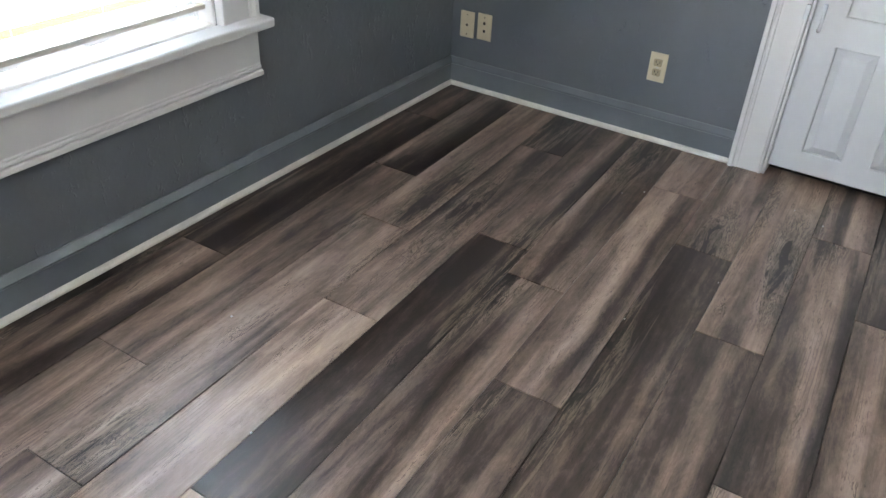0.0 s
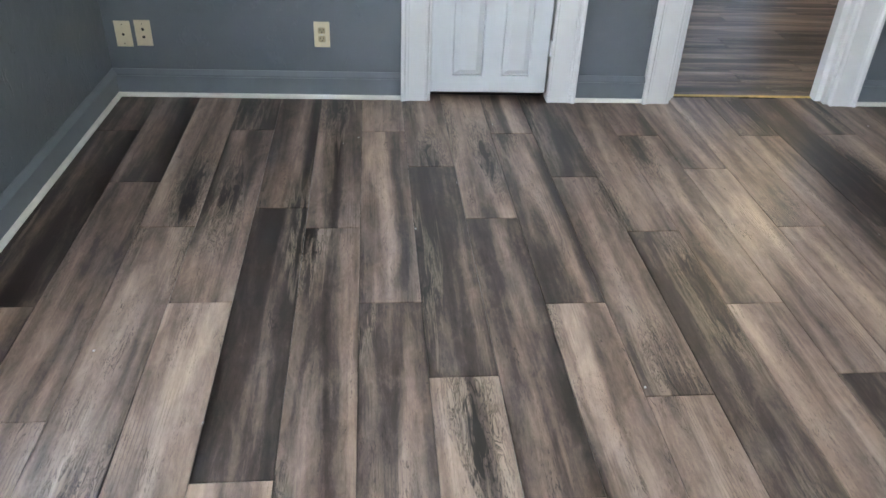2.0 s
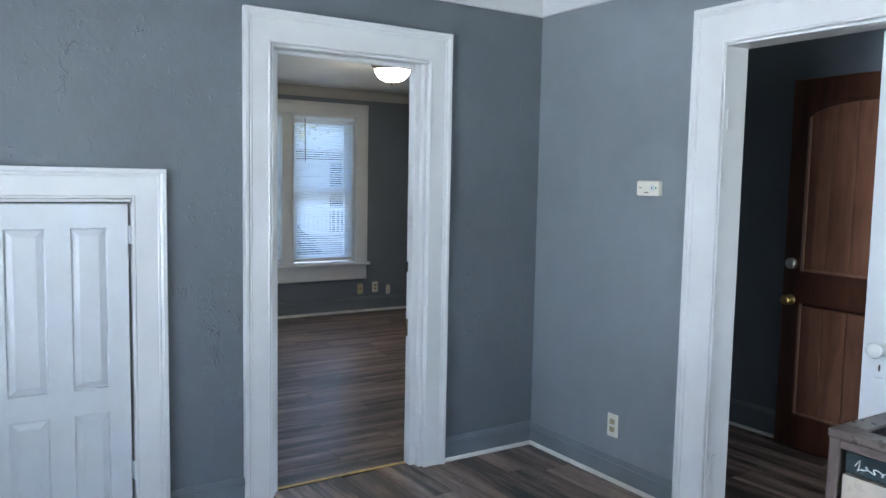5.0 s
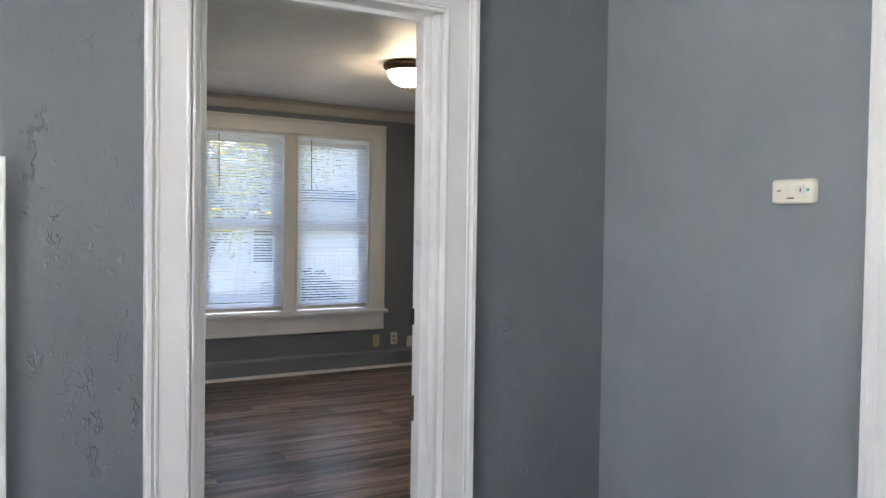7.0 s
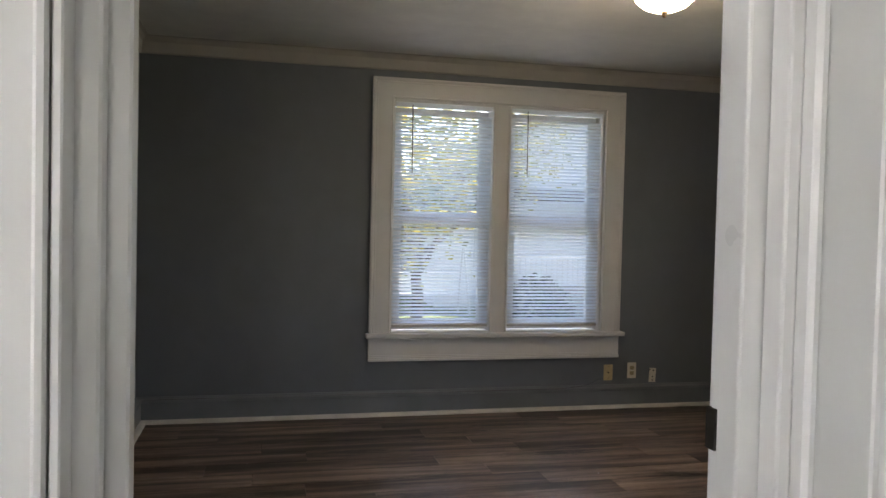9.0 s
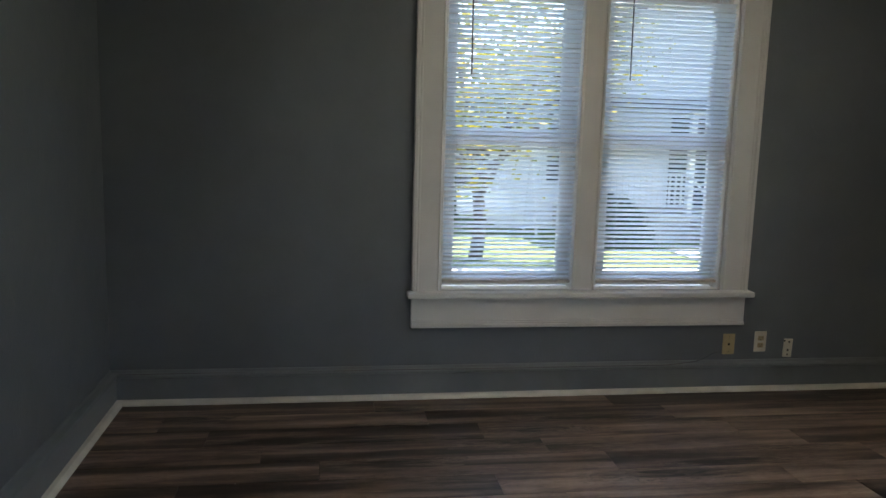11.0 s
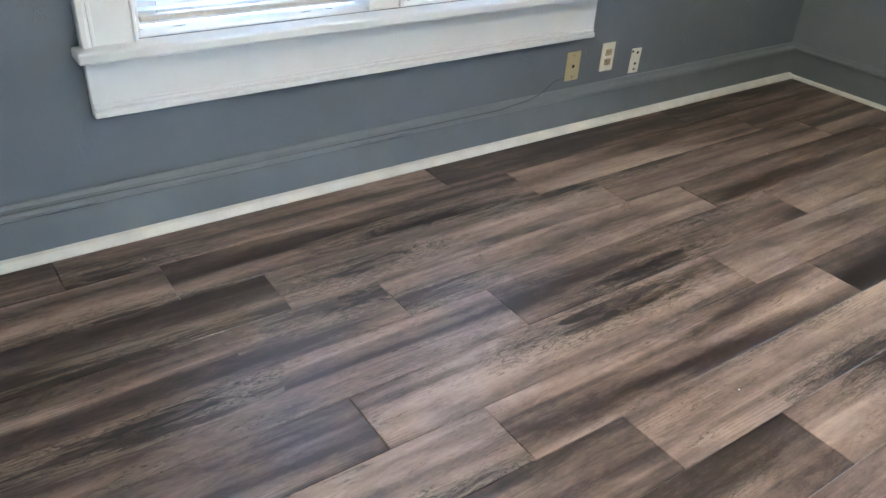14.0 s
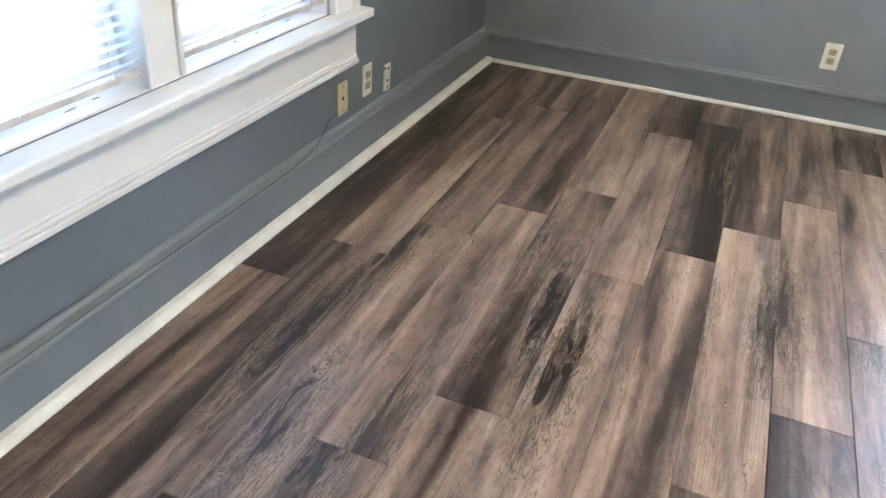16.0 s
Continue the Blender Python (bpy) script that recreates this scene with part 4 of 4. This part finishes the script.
structure("pavement", boxes((-200, 200, 15.0, 16.1, GZ, GZ + 0.05), bevel=0.01), M_CONC, "pale concrete pavement", "pavement")
structure("driveway", boxes((8.2, 10.6, 16.11, 18.3, GZ, GZ + 0.04), bevel=0.01), M_CONC, "pale concrete driveway", "driveway")


def gable_house(m, w, d, h, rise, mat, label, porch):
    """A one-storey house: sided walls, gable roof to the street, porch with posts and steps. Local -y is its front."""
    o = thing("house", m, label, "house")
    body = boxes((-w / 2, w / 2, 0, d, 0.0, h))
    part("wall", body, mat, o)
    BO = mesh_of("siding_board", boxes((-w / 2 - 0.01, w / 2 + 0.01, -0.022, -0.001, 0.0, 0.15)), mat)
    k = int(h / 0.17)
    for i in range(k):
        s = new("siding_board", BO)
        s.parent = o
        s.matrix_basis = pose(0, 0, 0.05 + i * 0.17, 3)
    for y in (0.0, d - 0.1):
        bm = bmesh.new()
        ends = [[bm.verts.new(p) for p in ((-w / 2, v, h), (w / 2, v, h), (0, v, h + rise))] for v in (y, y + 0.1)]
        bm.faces.new(ends[0])
        bm.faces.new(ends[1])
        for i in range(3):
            bm.faces.new((ends[0][i], ends[0][(i + 1) % 3], ends[1][(i + 1) % 3], ends[1][i]))
        bmesh.ops.recalc_face_normals(bm, faces=bm.faces[:])
        part("gable", bm, mat, o)
    bm = bmesh.new()
    e = 0.45
    sl = rise / (w / 2)
    for s in (-1, 1):
        x1, z1 = s * (w / 2 + e), h - e * sl
        q = [(0, -e, h + rise), (x1, -e, z1), (x1, d + e, z1), (0, d + e, h + rise)]
        lo = [bm.verts.new(p) for p in q]
        up = [bm.verts.new((x, y, z + 0.16)) for x, y, z in q]
        bm.faces.new(lo)
        bm.faces.new(up)
        for i in range(4):
            bm.faces.new((lo[i], lo[(i + 1) % 4], up[(i + 1) % 4], up[i]))
    bmesh.ops.recalc_face_normals(bm, faces=bm.faces[:])
    part("roof", bm, M_ROOF, o, "dark shingle gable roof")
    for x in (-w * 0.32, w * 0.30):
        wv = part("window", boxes((-0.62, 0.62, -0.07, -0.02, 0, 1.5), bevel=0.01), M_TRIM, o, at=pose(x, 0, 1.0))
        part("pane", boxes((-0.52, 0.52, -0.078, -0.06, 0.08, 0.72), (-0.52, 0.52, -0.078, -0.06, 0.78, 1.42)), M_DARKGLASS, wv)
    dr = part("door", boxes((-0.47, 0.47, -0.08, -0.02, 0, 2.1), bevel=0.01), M_HTEAL, o, "dark front door", at=pose(0.1, 0, 0.55))
    part("deck", boxes((-porch, porch, -2.2, -0.03, 0.0, 0.55)), M_CONC, o)
    part("porch_roof", boxes((-porch - 0.3, porch + 0.3, -2.6, -0.03, 2.75, 2.95), bevel=0.02), M_ROOF, o)
    for x in (-porch + 0.12, -0.8, 0.95, porch - 0.12):
        part("post", boxes((x - 0.07, x + 0.07, -2.12, -1.98, 0.55, 2.75), bevel=0.01), M_TRIM, o)
    for a, b in ((-porch + 0.12, -0.8), (0.95, porch - 0.12)):
        part("porch_rail", boxes((a, b, -2.08, -2.02, 1.35, 1.42), (a, b, -2.08, -2.02, 0.70, 0.75), *[(a + 0.13 * i, a + 0.13 * i + 0.035, -2.07, -2.03, 0.75, 1.35) for i in range(1, int((b - a) / 0.13))]), M_TRIM, o)
    for i in range(3):
        part("step", boxes((-0.8, 0.95, -2.2 - 0.3 * (i + 1), -2.2 - 0.3 * i, 0, 0.55 - 0.1375 * (i + 1)), bevel=0.008), M_CONC, o)
    for x in (-0.82, 0.97):
        part("stair_rail", tube([(x, -2.1, 1.4), (x, -3.15, 0.85), (x, -3.15, 0.0)], 0.03, 8), M_TRIM, o)
    return o


gable_house(pose(10.2, 22.0, GZ), 9.0, 9.0, 3.0, 2.9, M_SIDE, "white sided house with gable roof, porch and steps", 3.2)
gable_house(pose(0.2, 25.5, GZ), 9.5, 9.0, 3.0, 2.6, M_SIDE2, "blue-grey sided house with white porch railing", 3.6)
gable_house(pose(21.5, 23.5, GZ), 9.5, 9.0, 3.0, 2.8, M_SIDE2, "blue-grey sided house with gable roof", 3.4)
gable_house(pose(-11.5, 24.0, GZ), 9.0, 9.0, 3.0, 2.8, M_SIDE, "white sided house with gable roof", 3.4)


def tree(m, height, spread, label, seed, leaves=4200):
    rng = random.Random(seed)
    o = thing("tree", m, label, "tree")
    tips = []
    trunk = [(0.05 * math.sin(i), 0.04 * math.cos(i * 1.3), height * 0.42 * i / 6) for i in range(7)]
    part("trunk", tube(trunk, [0.13 - 0.010 * i for i in range(7)], 10), M_BARK, o, smooth=True)
    for b in range(11):
        a = b * 2.4 + rng.uniform(-0.3, 0.3)
        z0 = height * rng.uniform(0.20, 0.40)
        p = Vector((0, 0, z0))
        dirv = Vector((math.cos(a), math.sin(a), rng.uniform(0.2, 1.4))).normalized()
        pts = [p.copy()]
        for k in range(6):
            p = p + dirv * spread * 0.26
            dirv = (dirv + Vector((rng.uniform(-0.3, 0.3), rng.uniform(-0.3, 0.3), rng.uniform(-0.1, 0.25)))).normalized()
            pts.append(p.copy())
            if k > 1:
                tips.append(p.copy())
        part("limb", tube(pts, [0.06, 0.05, 0.04, 0.03, 0.022, 0.015, 0.008], 7), M_BARK, o, smooth=True)
    verts, faces = [], []
    for i in range(leaves):
        c = rng.choice(tips) + Vector((rng.gauss(0, 0.42), rng.gauss(0, 0.42), rng.gauss(0, 0.34)))
        u = Vector((rng.uniform(-1, 1), rng.uniform(-1, 1), rng.uniform(-1, 1))).normalized()
        w = u.cross(Vector((rng.uniform(-1, 1), rng.uniform(-1, 1), rng.uniform(-1, 1)))).normalized()
        s = rng.uniform(0.05, 0.11)
        k = len(verts)
        verts += [c + u * s, c + w * s * 0.55, c - u * s, c - w * s * 0.55]
        faces.append((k, k + 1, k + 2, k + 3))
    me = bpy.data.meshes.new("crown")
    me.from_pydata([tuple(v) for v in verts], [], faces)
    me.materials.append(M_LEAF)
    cr = new("crown", me)
    cr.parent = o
    tagged(cr, "sparse yellow-green leaves", "", "", "stuff")
    return o


tree(pose(4.25, 17.2, GZ), 5.0, 2.3, "young street tree with sparse yellow-green leaves", 5)
tree(pose(15.0, 17.5, GZ), 7.5, 2.8, "tree with sparse yellow-green leaves by the house", 8, 3200)
tree(pose(-4.0, 18.5, GZ), 8.0, 3.0, "tall tree with yellow-green leaves", 13, 2200)


def bush(m, r, seed):
    rng = random.Random(seed)
    verts, faces = [], []
    for i in range(900):
        d = Vector((rng.gauss(0, 1), rng.gauss(0, 1), abs(rng.gauss(0, 1)))).normalized() * r * rng.uniform(0.75, 1.05)
        d.z *= 1.15
        u = Vector((rng.uniform(-1, 1), rng.uniform(-1, 1), rng.uniform(-1, 1))).normalized()
        w = u.cross(d.normalized()).normalized()
        k = len(verts)
        verts += [d + u * 0.09, d + w * 0.05, d - u * 0.09, d - w * 0.05]
        faces.append((k, k + 1, k + 2, k + 3))
    me = bpy.data.meshes.new("bush")
    me.from_pydata([tuple(v) for v in verts], [], faces)
    me.materials.append(M_BUSH)
    ob = new("bush", me)
    ob.matrix_basis = m
    return tagged(ob, "rounded dark green bush beside the steps", "bush")


M_BUSH = plain("bush_leaf", (0.03, 0.055, 0.02), 0.7, 0, 0.4, 6.0)
bush(pose(7.4, 19.2, GZ), 0.85, 3)
bush(pose(12.2, 19.3, GZ), 0.7, 4)

# garden swing frame on the far lawn
sw = thing("swing_frame", pose(5.2, 20.6, GZ), "white metal garden swing frame on the lawn", "swing")
for x in (-0.9, 0.9):
    for y in (-0.55, 0.55):
        part("leg", tube([(x, y, 0), (x * 0.97, 0, 1.7)], 0.03, 8), M_TRIM, sw)
part("top_bar", tube([(-1.0, 0, 1.7), (1.0, 0, 1.7)], 0.03, 8), M_TRIM, sw)
part("seat", boxes((-0.7, 0.7, -0.22, 0.22, 0.42, 0.47), (-0.7, 0.7, 0.20, 0.25, 0.47, 0.95), bevel=0.01), M_TRIM, sw)

# ---------------------------------------------------------------- floors, plank by plank
PW, PL, GAP = 0.183, 1.22, 0.0007
TONES = {"d": 0.20, "b": 0.325, "m": 0.45, "l": 0.55, "w": 0.63}
# rows of the near room run along y: row, first joint, tones of the planks from -1 on
NEAR_ROWS = [(-8, 0.40, "bbddd"), (-7, 1.00, "mbddd"), (-6, 0.545, "mlmdd"), (-5, 0.225, "mmlmm"), (-4, 1.02, "mwbdd"), (-3, 0.355, "mldbb"), (-2, 0.22, "mmlmm"), (-1, 1.015, "mbmmm"),
             (0, 0.69, "mwdlm"), (1, 0.29, "mmbmm"), (2, 1.01, "mmbmm"), (3, 0.61, "mmldd"), (4, 0.205, "mmbmm"), (5, 1.005, "mlmmm"), (6, 0.69, "mdlmm"), (7, 0.24, "mmlmm"),
             (8, 1.015, "mmmbm"), (9, 0.24, "mmldd"), (10, 1.04, "mmmbm"), (11, 0.62, "mlbmm"), (12, 0.30, "mbmdm"), (13, 1.10, "mmbmm"), (14, 1.03, "mlmbm"), (15, 0.55, "mbbmm"),
             (16, 0.15, "mmbbm"), (17, 0.90, "bmbbm"), (18, 0.48, "mbmbm"), (19, 0.12, "bmbmb"), (20, 0.80, "mbbmb"), (21, 0.33, "bbmbm")]
# rows of the far room run along x, from the window wall back
FAR_ROWS = [(-1, 0.30, "mmbdm"), (0, 0.735, "bbldd"), (1, 0.975, "mmdlb"), (2, 1.205, "ddlmb"), (3, 0.235, "mmmlb"), (4, 0.475, "mbmdl"), (5, 1.17, "mbmld"), (6, 0.19, "mmlmd"), (7, 0.44, "mmblb"),
            (8, 0.765, "mbblm"), (9, 1.18, "dmmlb"), (10, 0.68, "mmlbm"), (11, 0.30, "mlmmb"), (12, 1.00, "bmlmb"), (13, 0.55, "mmbml"), (14, 0.18, "mlmbm"), (15, 0.85, "bmmlb"),
            (16, 0.40, "mbmlm"), (17, 1.08, "mmbmb"), (18, 0.66, "lmbmm"), (19, 0.25, "mbmml"), (20, 0.93, "mmlbm"), (21, 0.52, "bmmlm"), (22, 0.10, "mlbmm")]
PLANKS = {}


def plank_mesh(l, w):
    key = (round(l, 3), round(w, 3))
    if key not in PLANKS:
        bm = bmesh.new()
        a, b, e = key[0] / 2 - GAP, key[1] / 2 - GAP, 0.0011
        lo = [bm.verts.new(p) for p in ((-a, -b, -0.006), (a, -b, -0.006), (a, b, -0.006), (-a, b, -0.006))]
        md = [bm.verts.new(p) for p in ((-a, -b, -0.0010), (a, -b, -0.0010), (a, b, -0.0010), (-a, b, -0.0010))]
        up = [bm.verts.new(p) for p in ((-a + e, -b + e, 0), (a - e, -b + e, 0), (a - e, b - e, 0), (-a + e, b - e, 0))]
        bm.faces.new(up)
        for i in range(4):
            j = (i + 1) % 4
            bm.faces.new((lo[i], lo[j], md[j], md[i]))
            bm.faces.new((md[i], md[j], up[j], up[i]))
        PLANKS[key] = mesh_of("plank", bm, M_PLANK)
    return PLANKS[key]


def lay(floor, rows, along, across0, step, lo, hi, alo, ahi, skew=0.0):
    """Lay rows of planks; along 'y' or 'x'; lo, hi: ends of the runs; alo, ahi: limits across; skew: drift across for each metre along."""
    width = abs(step)
    rng = random.Random(77)
    for k, first, tones in rows:
        c = across0 + step * k
        w0, w1 = max(alo, c - width / 2), min(ahi, c + width / 2)
        if w1 - w0 < 0.01:
            continue
        for n in range(-4, 6):
            s0, s1 = max(lo, first + n * PL), min(hi, first + (n + 1) * PL)
            if s1 - s0 < 0.02:
                continue
            letter = tones[n + 1] if 0 <= n + 1 < len(tones) else "m"
            p = new("plank", plank_mesh(s1 - s0, w1 - w0))
            p.parent = floor
            mid, cc = (s0 + s1) / 2, (w0 + w1) / 2
            turn = 180 * rng.randint(0, 1)
            p.matrix_basis = pose(cc + skew * (mid - 2.2), mid, rng.uniform(-0.0003, 0.0003), 0, 0, 90 - math.degrees(math.atan(skew)) + turn) if along == "y" else pose(mid, cc, rng.uniform(-0.0003, 0.0003), 0, 0, turn)
            tone = TONES[letter] + rng.uniform(-0.07, 0.07)
            p.color = (tone, tone, tone, 1)


floor_near = structure("floor", boxes((X0 - 0.2, 4.24, YB - 0.2, 3.918, ZB, -0.0065)), M_UNDER, "grey-brown wood-look vinyl plank floor", "floor")
floor_far = structure("floor_far", boxes((0.48, 5.57, 3.9185, V1 + 0.2, ZB, -0.0065)), M_UNDER, "grey-brown wood-look vinyl plank floor, planks running across", "floor")
lay(floor_near, NEAR_ROWS, "y", 0.116, 0.1850, YB, 3.918, X0 - 0.15, XH + 0.10, -0.0265)
lay(floor_far, FAR_ROWS, "x", 8.035, -PW * 0.9945, U0, U1, 3.9185, V1)

# crumbs of plaster left on the floors
rng = random.Random(4)
bm = bmesh.new()
for i in range(34):
    x, y = (rng.uniform(-1.1, 2.5), rng.uniform(0.9, 3.7)) if i % 2 else (rng.uniform(1.2, 5.1), rng.uniform(5.9, 8.0))
    s = rng.uniform(0.0010, 0.0026)
    box(bm, x - s, x + s * rng.uniform(0.6, 1.3), y - s, y + s, -0.0002, s * 1.2)
tagged(part("crumbs", bm, M_TRIM), "tiny white plaster crumbs on the plank floor", "debris", "", "stuff")
